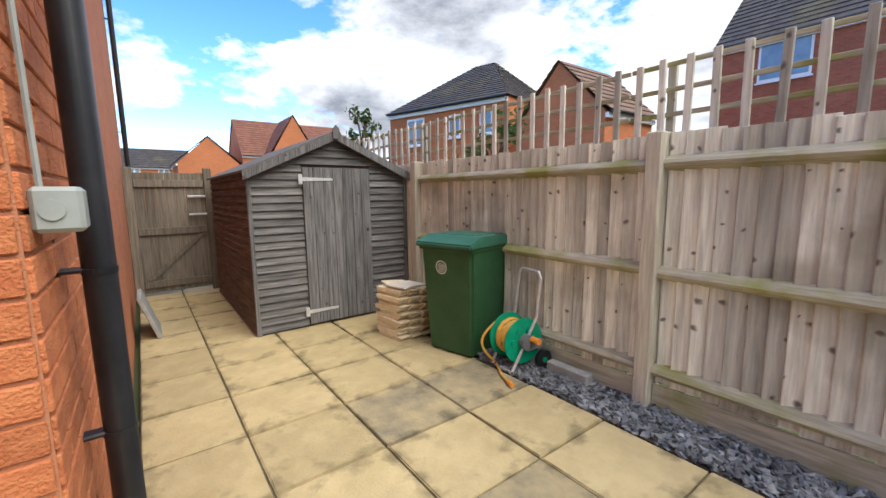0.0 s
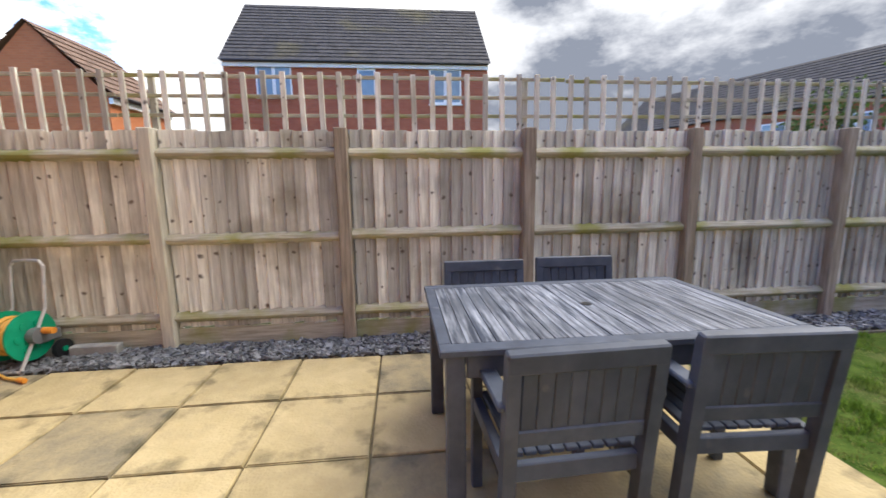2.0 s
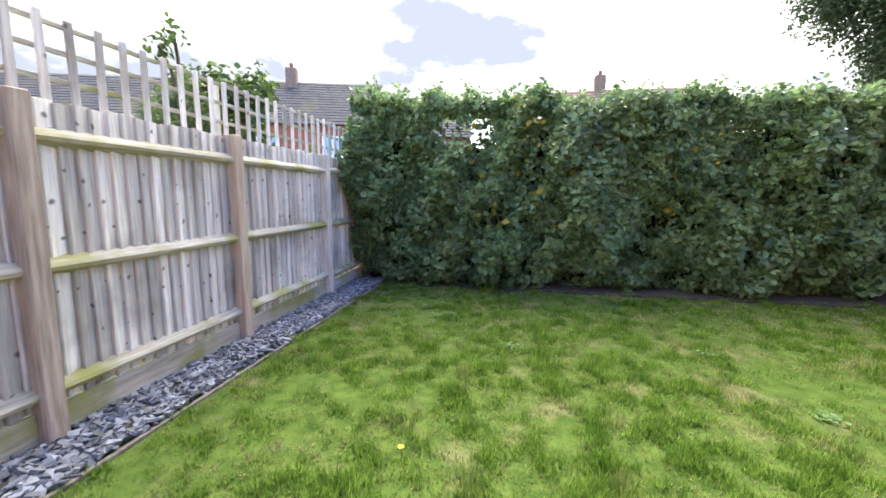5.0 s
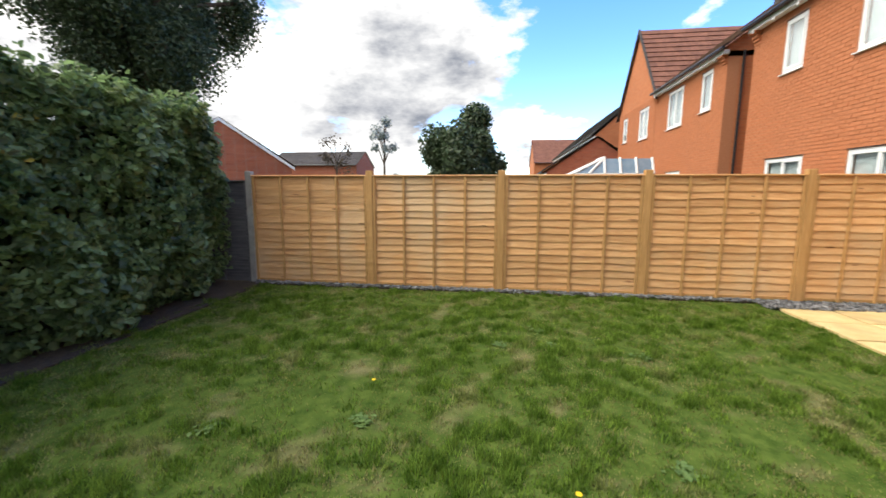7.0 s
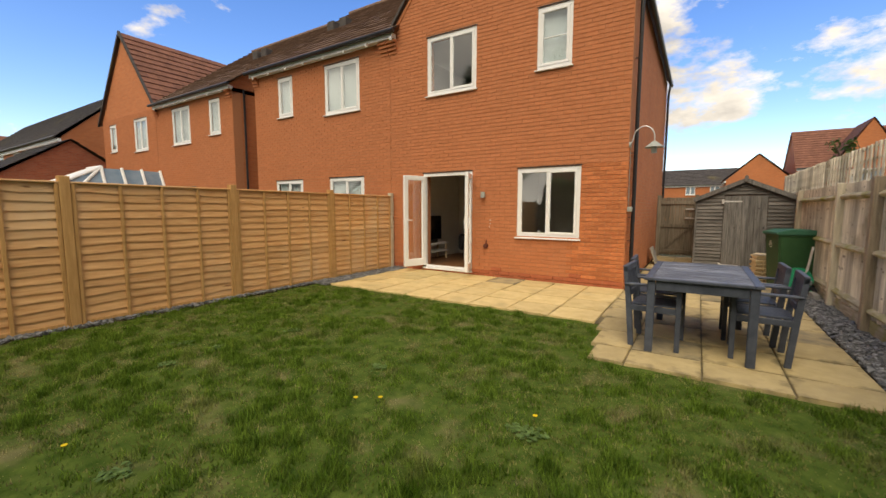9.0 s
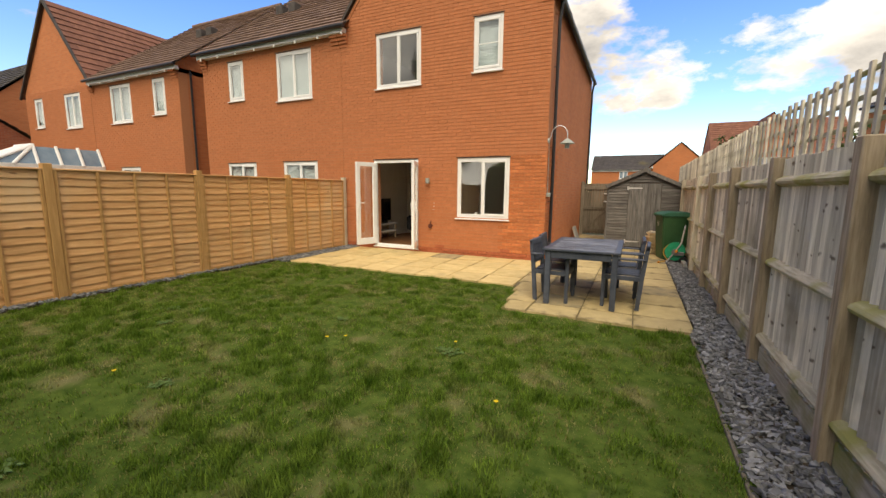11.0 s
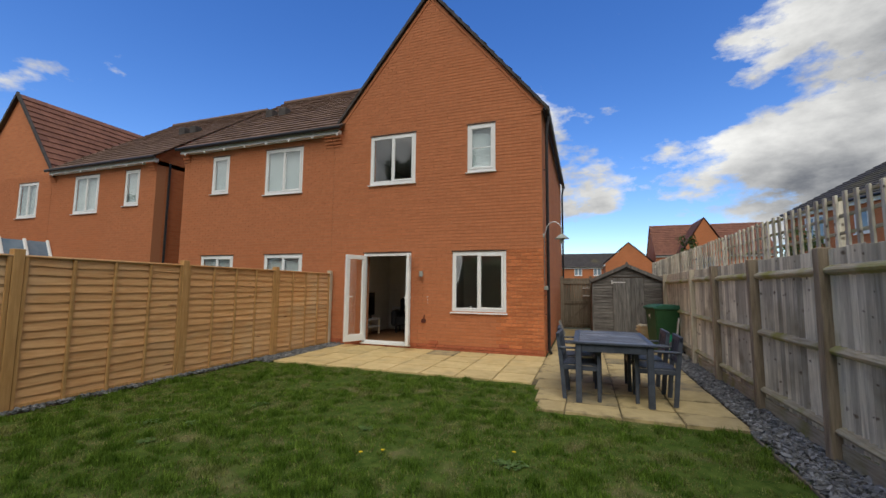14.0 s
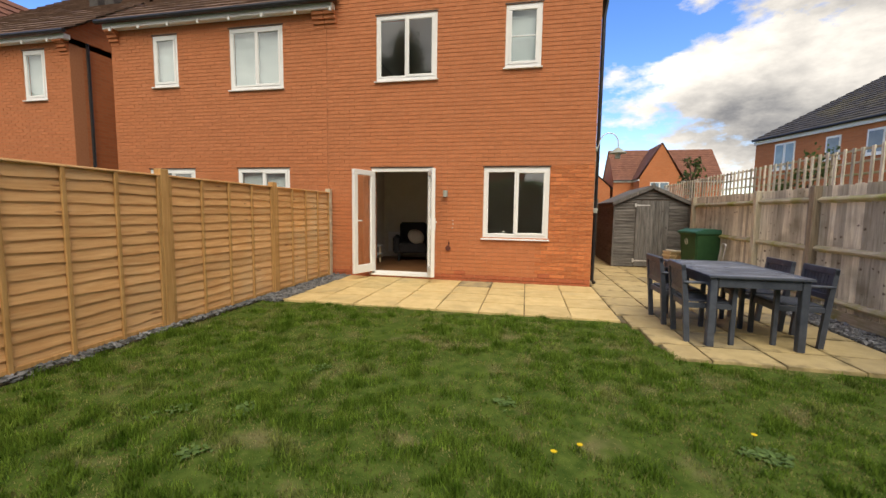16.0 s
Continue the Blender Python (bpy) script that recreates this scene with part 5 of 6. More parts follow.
far_house("red brick house with dark tiled roof beyond the board fence", 19.7, 27.5, -5.05, 7.2, 7.05, 11.0, "y", "brick_red", "tile_dark",
          [("w", 4.2, 5.8, 5.45, 6.95), ("w", 0.35, 1.2, 5.5, 6.8), ("w", -3.75, -2.2, 5.2, 6.85)])
hipped = far_house("long orange brick house with hipped dark roof", 0, 8.0, 0, 7.4, 5.7, 8.6, "y", "brick_wall", "tile_dark",
          [("w", 0.8, 1.5, 4.1, 5.2), ("w", 2.6, 3.3, 4.1, 5.2), ("w", 4.9, 6.1, 3.9, 5.3), ("s", 2.0, 3.0, 4.0, 5.2)], hip=3.2)
hipped.matrix_basis = pose(13.7, 13.2, 0, 0, 0, 15.3)
far_house("orange brick gabled house with brown roof", 13.8, 17.2, 8.5, 12.6, 4.3, 6.5, "x", "brick_wall", "tile_brown")
far_house("orange brick house with red roof behind the shed", 8.6, 20.0, 44.0, 51.0, 5.3, 9.2, "x", "brick_wall", "tile_red", [("s", 13.0, 14.5, 3.6, 4.9)])
far_house("orange brick gabled cross wing with arched white window", 10.8, 15.0, 41.5, 46.0, 5.3, 9.1, "y", "brick_wall", "tile_red", [("s", 11.9, 13.8, 3.4, 4.9)])
far_house("small orange brick house with brown roof", 3.2, 8.3, 44.0, 50.0, 4.4, 6.9, "y", "brick_wall", "tile_red")
far_house("orange brick house with blue-grey slate roof", -4.0, 5.0, 52.0, 58.0, 4.4, 6.5, "x", "brick_wall", "tile_dark", [("s", -0.5, 0.5, 3.2, 4.3), ("s", 2.0, 3.0, 3.2, 4.3)])
terrace = far_house("long brick terrace with dark tiled roof", 0, 28.0, -4.0, 4.0, 5.6, 9.1, "x", "brick_red", "tile_dark",
          [("n", 2 + 4 * i, 3.4 + 4 * i, 3.6, 4.9) for i in range(6)], chimney=(6.0, 0.3, 9.9))
terrace.matrix_basis = pose(10.5, -32.3, 0, 0, 0, 16.4)
terrace_end = far_house("brick terrace end with dark tiled roof", -6.0, -0.05, -4.0, 4.0, 5.0, 8.3, "x", "brick_red", "tile_dark", [("n", -4.5, -3.2, 3.4, 4.7)])
terrace_end.matrix_basis = pose(10.5, -32.3, 0, 0, 0, 16.4)
far_house("red brick house beyond the hedge", -11.0, -1.6, -37.0, -30.0, 5.2, 8.5, "x", "brick_wall", "tile_brown", chimney=(-4.9, -33.5, 9.4))
gabled = far_house("orange brick gabled house with white barge boards", -9.0, 0, -4.6, 4.6, 3.3, 6.45, "x", "brick_red", "tile_red", verge_white=True)
gabled.matrix_basis = pose(-25.0, -24.2, 0, 0, 0, 38)
far_house("low dark roofed house beyond the lap fence", -48.0, -42.0, -31.0, -20.8, 4.3, 6.0, "y", "brick_red", "tile_dark")
far_house("row of orange brick houses with dark grey roofs", -50.0, -27.6, 1.0, 8.3, 5.2, 8.65, "x", "brick_wall", "tile_dark",
          [("s", -30.9, -29.7, 3.6, 4.9), ("s", -33.6, -32.9, 3.7, 4.9), ("s", -36.6, -35.4, 3.6, 4.9), ("s", -40.0, -39.2, 3.6, 4.9), ("s", -44.0, -42.8, 3.6, 4.9)])
far_house("orange brick house with brown roof far along the row", -64.0, -54.0, -1.0, 9.0, 5.2, 8.7, "y", "brick_wall", "tile_red")
far_house("red brick garage with dark pitched roof", -30.0, -23.7, -2.45, 3.0, 2.65, 4.62, "x", "brick_red", "tile_dark")

# ---- table and chairs ----
table = root("garden_table", "worn blue-grey painted slatted timber garden table", "table")
TX0, TX1, TY0, TY1, TZ = 0.64, 1.57, -2.28, -0.79, 0.77
n = 25
pw = (TY1 - TY0 - 0.10) / n
for i in range(n):
    a = TY0 + 0.05 + i * pw
    boxpart("plank", M["table_top"], table, TX0 + 0.07, TX1 - 0.07, a + 0.0012, a + pw - 0.0012, TZ - 0.022, TZ + random.uniform(-0.001, 0.001), 0.0015)
for a, b, c, d in ((TX0, TX0 + 0.068, TY0, TY1), (TX1 - 0.068, TX1, TY0, TY1), (TX0 + 0.07, TX1 - 0.07, TY0, TY0 + 0.048), (TX0 + 0.07, TX1 - 0.07, TY1 - 0.048, TY1)):
    boxpart("edge_rail", M["blue_grey"], table, a, b, c, d, TZ - 0.026, TZ + 0.001, 0.004)
bm = bmesh.new(); cyl(bm, ((TX0 + TX1) / 2, (TY0 + TY1) / 2, TZ - 0.01), ((TX0 + TX1) / 2, (TY0 + TY1) / 2, TZ + 0.003), 0.026, 16)
part("parasol_hole", bm, M["black"], table)
for x in (TX0 + 0.06, TX1 - 0.06):
    for y in (TY0 + 0.06, TY1 - 0.06):
        boxpart("leg", M["blue_grey"], table, x - 0.035, x + 0.035, y - 0.035, y + 0.035, 0.03, TZ - 0.026, 0.006)
for a, b, c, d in ((TX0 + 0.03, TX0 + 0.055, TY0 + 0.1, TY1 - 0.1), (TX1 - 0.055, TX1 - 0.03, TY0 + 0.1, TY1 - 0.1), (TX0 + 0.1, TX1 - 0.1, TY0 + 0.03, TY0 + 0.055), (TX0 + 0.1, TX1 - 0.1, TY1 - 0.055, TY1 - 0.03)):
    boxpart("apron", M["blue_grey"], table, a, b, c, d, TZ - 0.12, TZ - 0.027, 0.004)
def garden_chair():
    c = root("garden_chair", "blue-grey painted slatted timber garden armchair", "chair", "chairs round the garden table")
    m = M["blue_grey"]
    for s in (-1, 1):
        bm = bmesh.new()
        prism(bm, [(-0.225, 0), (-0.175, 0), (-0.21, 0.44), (-0.259, 0.81), (-0.299, 0.81), (-0.262, 0.44)], s * 0.235 - 0.022, s * 0.235 + 0.022, "x")
        lg = part("back_leg", bm, m, c)
        boxpart("front_leg", m, c, s * 0.235 - 0.022, s * 0.235 + 0.022, 0.19, 0.235, 0, 0.63, 0.004)
        boxpart("armrest", m, c, s * 0.245 - 0.032, s * 0.245 + 0.032, -0.27, 0.26, 0.63, 0.652, 0.006)
        boxpart("seat_rail", m, c, s * 0.235 - 0.018, s * 0.235 + 0.018, -0.21, 0.19, 0.37, 0.425, 0.003)
    for i in range(9):
        boxpart("seat_slat", m, c, -0.212 + i * 0.0475, -0.170 + i * 0.0475, -0.20, 0.21, 0.426, 0.444, 0.003)
    boxpart("front_rail", m, c, -0.213, 0.213, 0.195, 0.22, 0.36, 0.425, 0.004)
    boxpart("rear_rail", m, c, -0.213, 0.213, -0.235, -0.205, 0.36, 0.425, 0.004)
    top = boxpart("top_rail", m, c, -0.257, 0.257, -0.022, 0.022, -0.035, 0.035, 0.006)
    top.matrix_basis = pose(0, -0.277, 0.792, 6.5)
    low = boxpart("lower_rail", m, c, -0.213, 0.213, -0.015, 0.015, -0.03, 0.03, 0.005)
    low.matrix_basis = pose(0, -0.246, 0.53, 6.5)
    for i in range(8):
        x = -0.205 + i * 0.052
        sl = boxpart("back_slat", m, c, x, x + 0.0505, -0.008, 0.008, -0.125, 0.125, 0.003)
        sl.matrix_basis = pose(0, -0.262, 0.66, 6.5)
    return c
chair = garden_chair()
chair.matrix_basis = pose(0.70, -1.21, 0.03, 0, 0, -90 + 2)
copy_thing(chair, pose(0.74, -1.89, 0.03, 0, 0, -90 - 3))
copy_thing(chair, pose(1.56, -1.19, 0.03, 0, 0, 90))
copy_thing(chair, pose(1.60, -1.80, 0.03, 0, 0, 90 - 2))

# ---- bin, hose reel, timber offcuts ----
wb = root("wheelie_bin", "dark green plastic wheelie bin with closed lid", "wheelie bin", m=pose(2.51, 2.79, 0.03, 0, 0, -76))
bm = bmesh.new()
lo = [(-0.24, -0.27), (0.24, -0.27), (0.24, 0.25), (-0.24, 0.25)]
hi = [(-0.28, -0.33), (0.28, -0.33), (0.28, 0.30), (-0.28, 0.30)]
vs = [[bm.verts.new((x, y, z)) for x, y in ring] for ring, z in ((lo, 0.0), (hi, 0.95))]
bm.faces.new(vs[0][::-1])
for i in range(4):
    bm.faces.new((vs[0][i], vs[0][(i + 1) % 4], vs[1][(i + 1) % 4], vs[1][i]))
bm.faces.new(vs[1])
bmesh.ops.bevel(bm, geom=bm.edges[:], offset=0.025, segments=3, affect="EDGES")
part("body", bm, M["bin_green"], wb, smooth=False)
boxpart("rim", M["bin_green"], wb, -0.29, 0.29, -0.34, 0.31, 0.925, 0.96, 0.008)
bm = bmesh.new()
prism(bm, [(-0.375, 0.955), (0.34, 0.955), (0.34, 1.0), (0.20, 1.045), (-0.2, 1.05), (-0.375, 0.995)], -0.305, 0.305, "x")
bmesh.ops.bevel(bm, geom=bm.edges[:], offset=0.012, segments=2, affect="EDGES")
part("lid", bm, M["lid_green"], wb)
boxpart("lid_ridge", M["lid_green"], wb, -0.2, 0.2, -0.16, 0.16, 1.04, 1.056, 0.006)
bm = bmesh.new(); tube(bm, [(-0.24, 0.33, 0.9), (-0.24, 0.39, 0.96), (0.24, 0.39, 0.96), (0.24, 0.33, 0.9)], 0.014)
part("handle", bm, M["bin_green"], wb)
for s in (-1, 1):
    bm = bmesh.new(); cyl(bm, (s * 0.22, 0.24, 0.10), (s * 0.27, 0.24, 0.10), 0.10, 20)
    part("wheel", bm, M["black"], wb)
white = material("white_print", (0.78, 0.80, 0.78), (0.85, 0.87, 0.85), 30, rough=0.6, bump=0)
bm = bmesh.new()
for r0, r1, k in ((0.052, 0.060, 28), (0.036, 0.040, 24)):
    ri = [bm.verts.new((math.cos(a) * r0, 0, math.sin(a) * r0)) for a in np.linspace(0, 2 * math.pi, k, endpoint=False)]
    ro = [bm.verts.new((math.cos(a) * r1, 0, math.sin(a) * r1)) for a in np.linspace(0, 2 * math.pi, k, endpoint=False)]
    for i in range(k):
        bm.faces.new((ri[i], ri[(i + 1) % k], ro[(i + 1) % k], ro[i]))
for i in range(6):
    box(bm, -0.025, 0.025, -0.0005, 0.0005, -0.025 + i * 0.009, -0.021 + i * 0.009)
em = part("emblem", bm, white, wb, "round white printed emblem")
em.matrix_basis = pose(-0.05, -0.3215, 0.78, 3.6, 0, 0)

reel = root("hose_reel", "bright green hose reel cart with yellow hose and metal handle", "hose reel", m=pose(2.52, 2.20, 0.03, 0, 0, -98))
for s in (-1, 1):
    bm = bmesh.new()
    cyl(bm, (s * 0.09, 0, 0.24), (s * 0.105, 0, 0.24), 0.185, 28)
    part("flange", bm, M["teal"], reel)
    for a in np.linspace(0, 2 * math.pi, 6, endpoint=False):
        bm = bmesh.new(); cyl(bm, (s * 0.105, math.cos(a) * 0.1, 0.24 + math.sin(a) * 0.1), (s * 0.112, math.cos(a) * 0.1, 0.24 + math.sin(a) * 0.1), 0.028, 12)
        part("boss", bm, M["teal"], reel)
bm = bmesh.new()
tube(bm, [(math.sin(k * 0.03) * 0.07, math.cos(k * 0.5) * (0.115 + 0.012 * (k // 60)), 0.24 + math.sin(k * 0.5) * (0.115 + 0.012 * (k // 60))) for k in range(170)], 0.011, 6)
part("coiled_hose", bm, M["hose"], reel)
bm = bmesh.new()
tube(bm, [(-0.10 - 0.05 * math.sin(t * math.pi), -0.13 - 0.1 * math.sin(t * math.pi), 0.36 - 0.34 * t) for t in np.linspace(0, 1, 12)] + [(-0.02, -0.16, 0.015), (0.12, -0.23, 0.015), (0.26, -0.26, 0.015)], 0.011, 6)
part("loose_hose", bm, M["hose"], reel)
bm = bmesh.new(); cyl(bm, (0.25, -0.26, 0.02), (0.31, -0.275, 0.02), 0.018, 10)
part("connector", bm, M["orange"], reel)
for s in (-1, 1):
    bm = bmesh.new(); tube(bm, [(s * 0.13, -0.14, 0.01), (s * 0.13, 0.0, 0.24), (s * 0.13, 0.10, 0.42), (s * 0.13, 0.14, 0.74), (s * 0.10, 0.145, 0.78), (0, 0.147, 0.785)], 0.012, 8)
    part("frame_tube", bm, M["steel"], reel)
bm = bmesh.new(); tube(bm, [(-0.13, -0.14, 0.012), (0.13, -0.14, 0.012)], 0.010, 8)
part("foot_bar", bm, M["steel"], reel)
for s in (-1, 1):
    bm = bmesh.new(); cyl(bm, (s * 0.14, 0.16, 0.075), (s * 0.175, 0.16, 0.075), 0.075, 18)
    w = part("wheel", bm, M["black"], reel)
    bm = bmesh.new(); cyl(bm, (s * 0.176, 0.16, 0.075), (s * 0.182, 0.16, 0.075), 0.022, 12)
    part("hub", bm, M["teal"], w)
bm = bmesh.new(); cyl(bm, (0.112, 0, 0.24), (0.17, 0, 0.24), 0.06, 16); box(bm, 0.12, 0.165, 0.0, 0.17, 0.17, 0.25, 0.01)
part("gearbox", bm, material("reel_grey", (0.12, 0.13, 0.14), (0.17, 0.18, 0.19), 10, rough=0.5), reel)
bm = bmesh.new(); cyl(bm, (0.17, 0.03, 0.27), (0.25, 0.03, 0.27), 0.025, 12)
part("tap_connector", bm, M["orange"], reel)

stack = root("timber_stack", "neat stack of pale sawn timber offcuts on the paving", "timber stack")
r = random.Random(4)
for c in range(3):
    for k in range(13):
        w, d = 0.115, 0.34
        o = 0.018 if k % 2 else -0.018
        bm = bmesh.new(); prism(bm, [(0.014, 0), (d - 0.01, 0), (d, 0.0375), (-0.022, 0.0375), (-0.022, 0.026)], 0, w, "x")
        p = part("offcut", bm, M["raw_wood"], stack)
        p.matrix_basis = pose(2.04 + c * 0.125 + r.uniform(-0.012, 0.012), 3.27 + o - c * 0.02 + r.uniform(-0.01, 0.01), 0.033 + k * 0.038, 0, 0, r.uniform(-4, 4) + 8)
tagged(boxpart("pale_board", M["pale_board"], None, -0.16, 0.16, -0.12, 0.14, 0, 0.02, 0.004), "pale flat board lying on the timber stack", "board").matrix_basis = pose(2.20, 3.36, 0.535, 0, 3, 14)
tagged(boxpart("flat_board", M["raw_wood"], None, -0.12, 0.12, -0.1, 0.1, 0, 0.018, 0.004), "brown offcut board lying on the timber stack", "board").matrix_basis = pose(2.17, 3.53, 0.535, 0, 4, -10)
lean = tagged(boxpart("leaning_slab", M["concrete"], None, -0.02, 0.02, -0.28, 0.28, 0, 0.45, 0.006), "grey slab leaning on the house wall", "slab")
lean.matrix_basis = pose(0.20, 5.1, 0.03, 0, -18, 0)
for y in (2.05, 1.6):
    tagged(boxpart("loose_brick", M["concrete"], None, 2.62, 2.70, y, y + 0.36, 0.03, 0.12, 0.008), "grey concrete block lying against the fence foot", "block", "loose blocks")

# ---- hedge ----
g = np.random.default_rng(11)
hedge = root("hedge", "dense dark green mixed hedge with bramble and ivy leaves", "hedge")
HEX0, HEX1, HEY0 = -4.95, 2.72, -8.95
def hedge_front(x, z):
    return HEY0 + 0.13 * np.sin(x * 1.9 + z) + 0.10 * np.sin(x * 4.3 - z * 2.1) + 0.16 * np.sin(z * 1.3) + 0.07 * np.sin(x * 9 + z * 5) + 0.055 * (x + 1) - np.where(x < -4.1, 0.3 * (-4.1 - x), 0)
def hedge_top(x):
    return 2.56 + 0.07 * np.sin(x * 2.3) + 0.06 * np.sin(x * 5.7 + 1) + 0.04 * np.sin(x * 13) + np.where(x > 1.4, 0.10, 0.0) - np.where(x < -4.0, 0.12 * (-4.0 - x), 0)
# filling core behind the leaves; its dark colour paints the shaded gaps
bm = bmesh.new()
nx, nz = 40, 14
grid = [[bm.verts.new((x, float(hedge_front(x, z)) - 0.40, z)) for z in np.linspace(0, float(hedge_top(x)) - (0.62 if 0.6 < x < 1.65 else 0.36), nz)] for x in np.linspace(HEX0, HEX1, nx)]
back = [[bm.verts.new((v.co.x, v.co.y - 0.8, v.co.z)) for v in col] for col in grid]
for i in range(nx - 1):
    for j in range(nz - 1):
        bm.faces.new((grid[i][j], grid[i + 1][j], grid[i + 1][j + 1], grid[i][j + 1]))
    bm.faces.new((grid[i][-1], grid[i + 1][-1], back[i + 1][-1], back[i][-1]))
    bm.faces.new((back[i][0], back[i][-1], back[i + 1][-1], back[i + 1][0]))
part("inner_growth", bm, M["hedge_core"], hedge, "near-black inner core with the shade between leaves in its colour")
n = 68000
x, z = g.uniform(HEX0 - 0.08, HEX1, n), g.uniform(0, 1, n) ** 0.92
zt = z * hedge_top(x)
depth = g.exponential(0.11, n)
lump = np.array([noise.noise(Vector((p * 2.6, q * 2.6, 1.0))) + 0.7 * noise.noise(Vector((p * 6.5, q * 6.5, 5.0))) for p, q in zip(x, zt)])
pts = np.stack([x, hedge_front(x, zt) - depth + 0.03 + 0.13 * lump + np.where(zt < 0.12, -0.12, 0), zt], 1)
top = g.uniform(0, 1, n) < 0.20
pts[top, 2] = hedge_top(x[top]) + g.normal(0.0, 0.09, top.sum()) + 0.08 * lump[top]
pts[top, 1] = hedge_front(x[top], 2.5) - g.uniform(0, 1.2, top.sum())
nrm = np.tile(np.array([0.0, 0.9, 0.55]), (n, 1))
nrm[top] = (0, 0.2, 1)
def thin_spot(px, pz):
    return (np.abs(px - 1.12) < 0.42) & (np.abs(pz - 2.28) < 0.20)
holes_ = (lump < -0.30) & ~top & (depth < 0.18)
keep = ~(thin_spot(pts[:, 0], pts[:, 2]) & (g.uniform(0, 1, n) < 0.80)) & ~(holes_ & (g.uniform(0, 1, n) < 0.8))
tagged(leaves("leaves", pts[keep], nrm[keep], 0.085, M["leaf"], hedge, 2, 0.8), "glossy dark green leaves", kind="stuff")
n = 14000
x, zt = g.uniform(HEX0, HEX1, n), g.uniform(0.25, 2.62, n)
patch = np.array([noise.noise(Vector((p * 0.75, q * 1.0, 21.0))) + 0.55 * noise.noise(Vector((p * 3.4, q * 3.4, 8.0))) for p, q in zip(x, zt)])
keep = (patch > 0.10) & (zt < hedge_top(x) + 0.08) & ~thin_spot(x, zt)
x, zt = x[keep], zt[keep]
pale = np.stack([x, hedge_front(x, zt) + g.uniform(0.02, 0.15, len(x)), zt], 1)
tagged(leaves("pale_leaves", pale, np.tile([0.0, 0.75, 0.75], (len(x), 1)), 0.09, M["leaf_pale"], hedge, 12, 0.35), "broad pale green bramble leaves", kind="stuff")
ny = 110
xs = g.choice([1.2, 0.3, -0.8, -1.8, -0.2], ny) + g.normal(0, 0.35, ny)
zs = g.uniform(0.9, 2.3, ny)
tagged(leaves("yellow_leaves", np.stack([xs, hedge_front(xs, zs) + 0.03, zs], 1), np.tile([0.0, 1.0, 0.3], (ny, 1)), 0.09, M["leaf_yellow"], hedge, 3, 0.5), "yellowing leaves", kind="stuff")
bm = bmesh.new()
for k in range(46):
    x = g.uniform(HEX0, HEX1)
    zt = float(hedge_top(x))
    y = float(hedge_front(x, 2.4)) - g.uniform(0, 0.8)
    tube(bm, [(x, y, zt - 0.3), (x + g.normal(0, 0.05), y + g.normal(0, 0.05), zt), (x + g.normal(0, 0.12), y + g.normal(0, 0.1), zt + g.uniform(0.08, 0.3))], 0.005, 4)
tagged(part("shoots", bm, M["leaf_mid"], hedge, "thin green shoots"), kind="stuff")
tagged(boxpart("soil_strip", M["soil"], None, LAP_X + 0.1, 2.4, -9.6, -8.72, -0.04, 0.02, 0), "bare dark soil under the hedge", "soil", kind="structure")

# ---- trees and shrubs ----
def tree(label, x, y, h, spread, count, size, mat, seed, trunk_h=0.35, droop=0.0, blobs=14, flat=1.0, rising=False):
    t = root("tree", label, "tree")
    r = np.random.default_rng(seed)
    bm = bmesh.new()
    cyl(bm, (x, y, -0.05), (x, y, h * 0.75), 0.035 * h * 0.6, 10, 0.03)
    centres = []
    for k in range(blobs):
        a = k * 2.4 + r.uniform(-0.4, 0.4)
        f = r.uniform(trunk_h, 0.98)
        rad = spread * (1.0 - abs(f - 0.55) * 1.1) * r.uniform(0.35, 1.0)
        if rising:
            rad = spread * min(1.0, 0.12 + 2.6 * (f - trunk_h)) * r.uniform(0.2, 1.0)
        c = np.array([x + math.cos(a) * rad, y + math.sin(a) * rad, h * f])
        centres.append((c, spread * r.uniform(0.24, 0.44) * (0.55 if rising else 1.0)))
        tube(bm, [(x, y, h * f * 0.72), tuple((np.array([x, y, h * f * 0.85]) + c) / 2), tuple(c)], 0.012 * h * 0.5, 5)
    part("trunk", bm, M["bark"], t)
    P, N = [], []
    per = count // blobs
    for c, rad in centres:
        d = r.normal(0, 1, (per, 3))
        d /= np.linalg.norm(d, axis=1, keepdims=True)
        q = d * (rad * r.uniform(0.35, 1.1, (per, 1)))
        q[:, 2] *= flat
        q[:, 2] -= droop * np.abs(r.normal(0, 1, per)) * rad
        P.append(c + q); N.append(d + np.array([0, 0, 0.4]))
    tagged(leaves("crown", np.concatenate(P), np.concatenate(N), size, mat, t, seed, 0.7), kind="stuff")
    return t
tree("large dark green drooping tree standing behind the hedge", -8.7, -14.2, 10.5, 2.95, 150000, 0.082, M["leaf_dark"], 21, 0.32, 0.35, 80, 1.5, True)
tree("rounded dark green conifer beyond the lap fence", -24.0, -7.6, 6.0, 2.5, 22000, 0.22, M["leaf_dark"], 22, 0.2, 0.1, 22)
tree("slender silvery birch tree far beyond the fence", -27.0, -13.2, 7.0, 1.1, 900, 0.16, M["leaf_silver"], 23, 0.35, 0.3, 10)
tree("thin bare-topped tree far beyond the fence", -30.0, -18.0, 5.8, 1.6, 500, 0.16, M["bark"], 24, 0.5, 0.1, 10)
tree("light green young tree behind the shed", 4.25, 8.4, 3.7, 0.62, 420, 0.10, M["leaf_mid"], 25, 0.35, 0.1, 11)
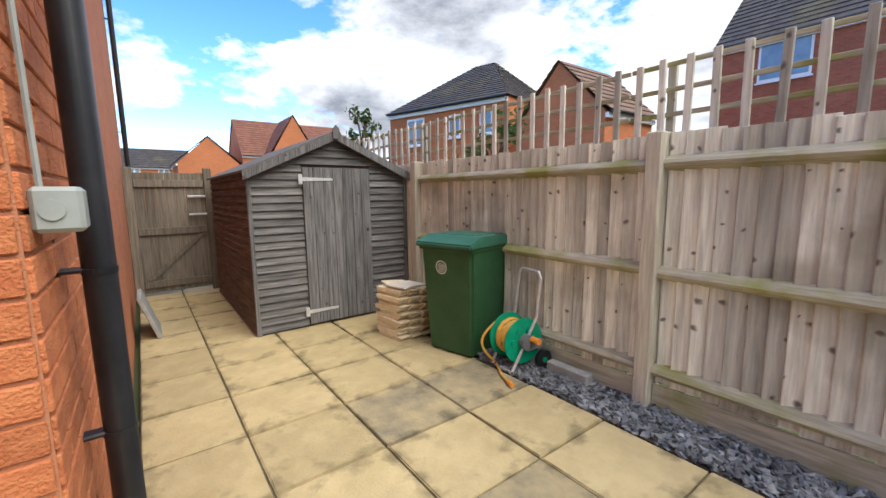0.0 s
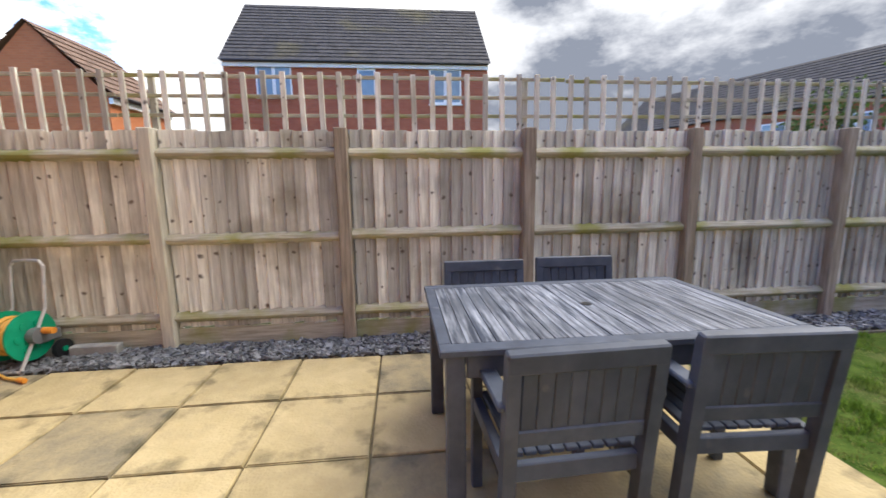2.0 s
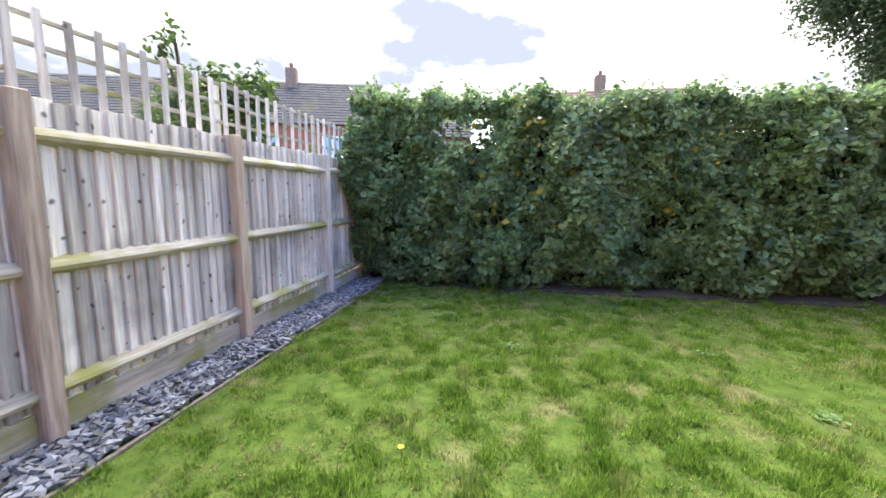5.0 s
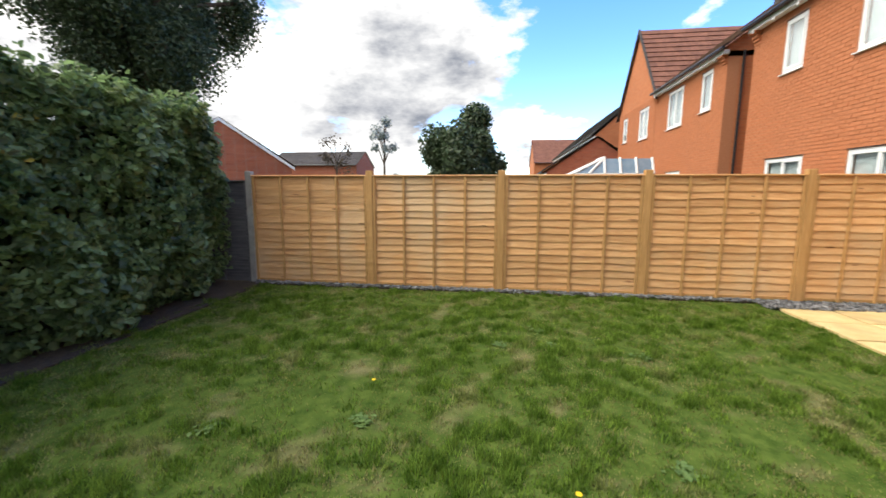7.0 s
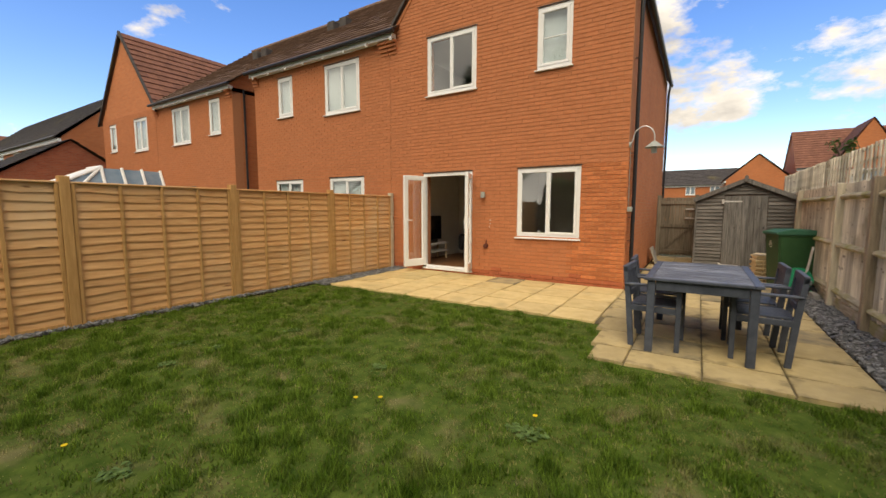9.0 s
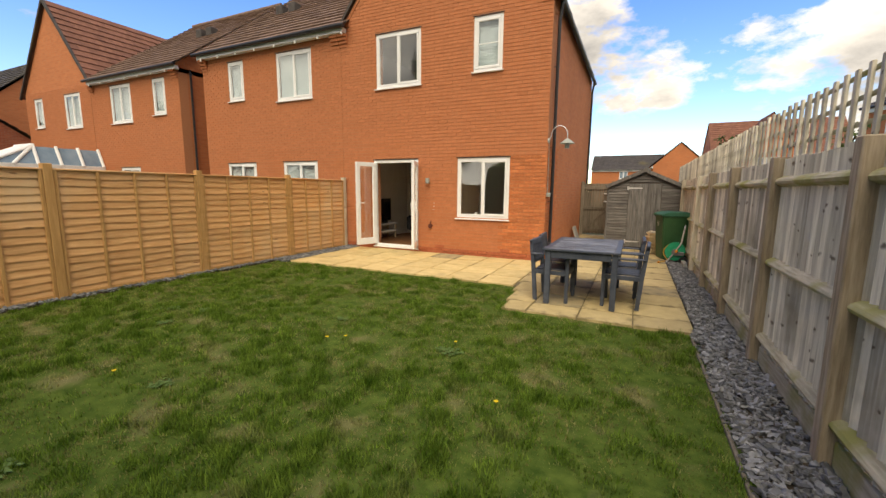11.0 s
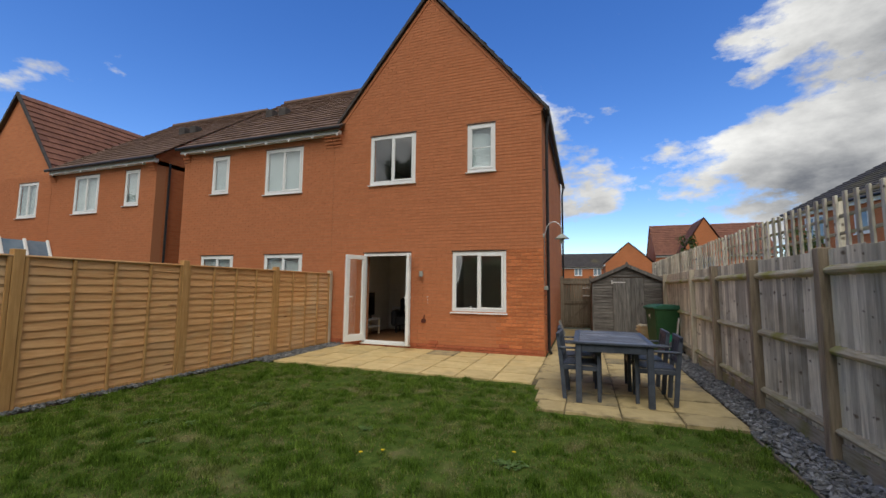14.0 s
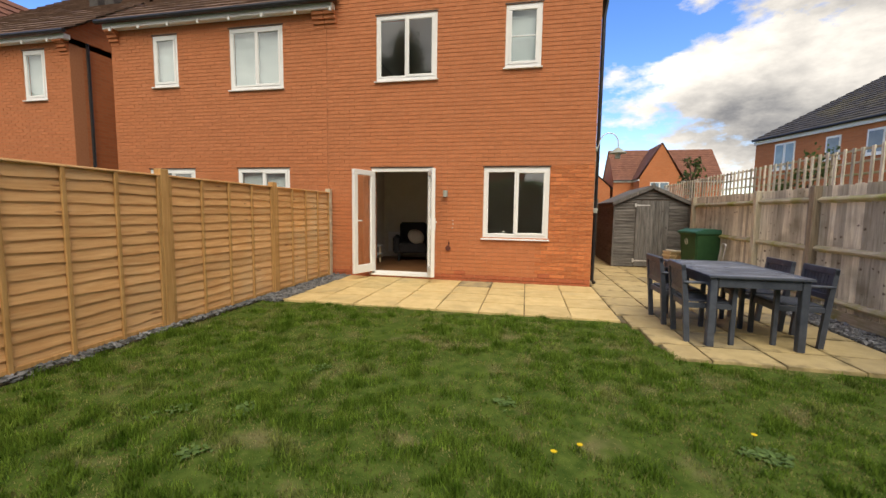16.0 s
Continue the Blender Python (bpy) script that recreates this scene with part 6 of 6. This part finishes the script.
tree("light green shrub beyond the lattice fence", 11.0, -14.0, 4.2, 1.5, 2500, 0.14, M["leaf_mid"], 26, 0.35, 0.2, 12)
tree("bushy shrub behind the lattice near the hedge", 4.2, -8.4, 2.9, 1.0, 2600, 0.10, M["leaf_mid"], 27, 0.45, 0.1, 12)
tree("sparse shrub beyond the lattice", 6.5, 6.5, 3.0, 1.0, 900, 0.10, M["leaf_mid"], 28, 0.5, 0.1, 9)

tree("slender young tree with tall shoots behind the lattice", 4.1, -7.3, 3.1, 0.5, 420, 0.075, M["leaf_mid"], 29, 0.55, 0.1, 11)

# ---- grass ----
g = np.random.default_rng(7)
n = 430000
gx_, gy_ = g.uniform(LAP_X + 0.12, 2.33, n), g.uniform(-8.85, STRIP_S + 0.03, n)
keep = ~((gx_ > 0.06 + 0.17 * np.clip((-1.5 - gy_) / 1.1, 0, 1) + 0.025 * np.sin(gy_ * 9)) & (gy_ > PAT_END - 0.02 + 0.03 * np.sin(gx_ * 7))) & ~((gx_ < 0.1) & (gy_ > STRIP_S - 0.02 + 0.025 * np.sin(gx_ * 6) + 0.02 * np.sin(gx_ * 17)))
dens = np.array([noise.noise(Vector((a * 0.9, b * 0.9, 4.0))) + 0.6 * noise.noise(Vector((a * 3.1, b * 3.1, 9.0))) for a, b in zip(gx_, gy_)])
keep &= dens + g.normal(0, 0.25, n) > -0.50
gx_, gy_, dens = gx_[keep], gy_[keep], dens[keep]
n = len(gx_)
tuft = np.array([noise.noise(Vector((a * 5.0, b * 5.0, 2.0))) + 0.5 * noise.noise(Vector((a * 12.0, b * 12.0, 6.0))) for a, b in zip(gx_, gy_)])
clump = np.clip(tuft, -0.55, 0.75)
hgt = g.uniform(0.014, 0.034, n) * (1.05 + 2.5 * np.clip(clump, -0.25, 0.75)) * (1 + 0.7 * np.clip(dens, -0.5, 0.8))
thin = g.uniform(0, 1, n) < np.clip(0.80 + 0.8 * clump, 0.40, 1.0)
gx_, gy_, dens, hgt, clump = gx_[thin], gy_[thin], dens[thin], hgt[thin], clump[thin]
n = len(gx_)
ang, lean_ = g.uniform(0, 6.283, n), g.uniform(0.1, 0.9, n)
base = np.stack([gx_, gy_, np.zeros(n)], 1)
side = np.stack([np.cos(ang), np.sin(ang), np.zeros(n)], 1) * (0.0030 + 0.0022 * g.uniform(0, 1, (n, 1)))
tip = base + np.stack([-np.sin(ang) * lean_ * hgt, np.cos(ang) * lean_ * hgt, hgt], 1)
v = np.stack([base - side, base + side, tip], 1).reshape(-1, 3)
me = bpy.data.meshes.new("grass")
me.vertices.add(3 * n); me.vertices.foreach_set("co", v.ravel())
me.loops.add(3 * n); me.loops.foreach_set("vertex_index", np.arange(3 * n, dtype=np.int32))
me.polygons.add(n); me.polygons.foreach_set("loop_start", np.arange(n, dtype=np.int32) * 3)
me.update(calc_edges=True)
me.materials.append(M["grass"]); me.materials.append(M["grass_dry"])
me.polygons.foreach_set("material_index", (clump + 0.35 * dens + g.normal(0, 0.12, n) < -0.03).astype(np.int32))
tagged(new("grass", me), "short uneven green grass with dry patches", "grass", kind="stuff")

M["dandelion"] = material("dandelion_yellow", (0.65, 0.45, 0.01), (0.75, 0.55, 0.02), 30, rough=0.7, bump=0)
M["weed"] = translucent(material("weed_leaf", (0.09, 0.17, 0.04), (0.17, 0.27, 0.08), 20, rough=0.6, bump=0, island=0.2), 0.35)
# ---- weeds and dandelions in the lawn ----
r = np.random.default_rng(31)
for k in range(14):
    x, y = r.uniform(-4.6, 2.0), r.uniform(-8.0, -2.9)
    pts = np.array([x, y, 0.018]) + r.normal(0, 0.04, (38, 3)) * np.array([1, 1, 0.1])
    tagged(leaves("weed", pts, np.tile([0, 0, 1.0], (38, 1)), 0.04, M["weed"], None, 40 + k, 0.12), "low leafy green weed growing in the lawn", "weed", "lawn weeds", "stuff")
for x, y in ((-1.0, -4.55), (-0.85, -4.45), (0.9, -5.0), (-2.0, -5.9), (0.2, -4.1)):
    d = root("dandelion", "yellow dandelion flower in the lawn", "flower", "dandelions")
    bm = bmesh.new(); tube(bm, [(x, y, 0), (x + 0.005, y, 0.05)], 0.002, 5)
    part("stem", bm, M["leaf_mid"], d)
    bm = bmesh.new(); cyl(bm, (x + 0.005, y, 0.048), (x + 0.005, y, 0.058), 0.008, 12, 0.017)
    part("bloom", bm, M["dandelion"], d)
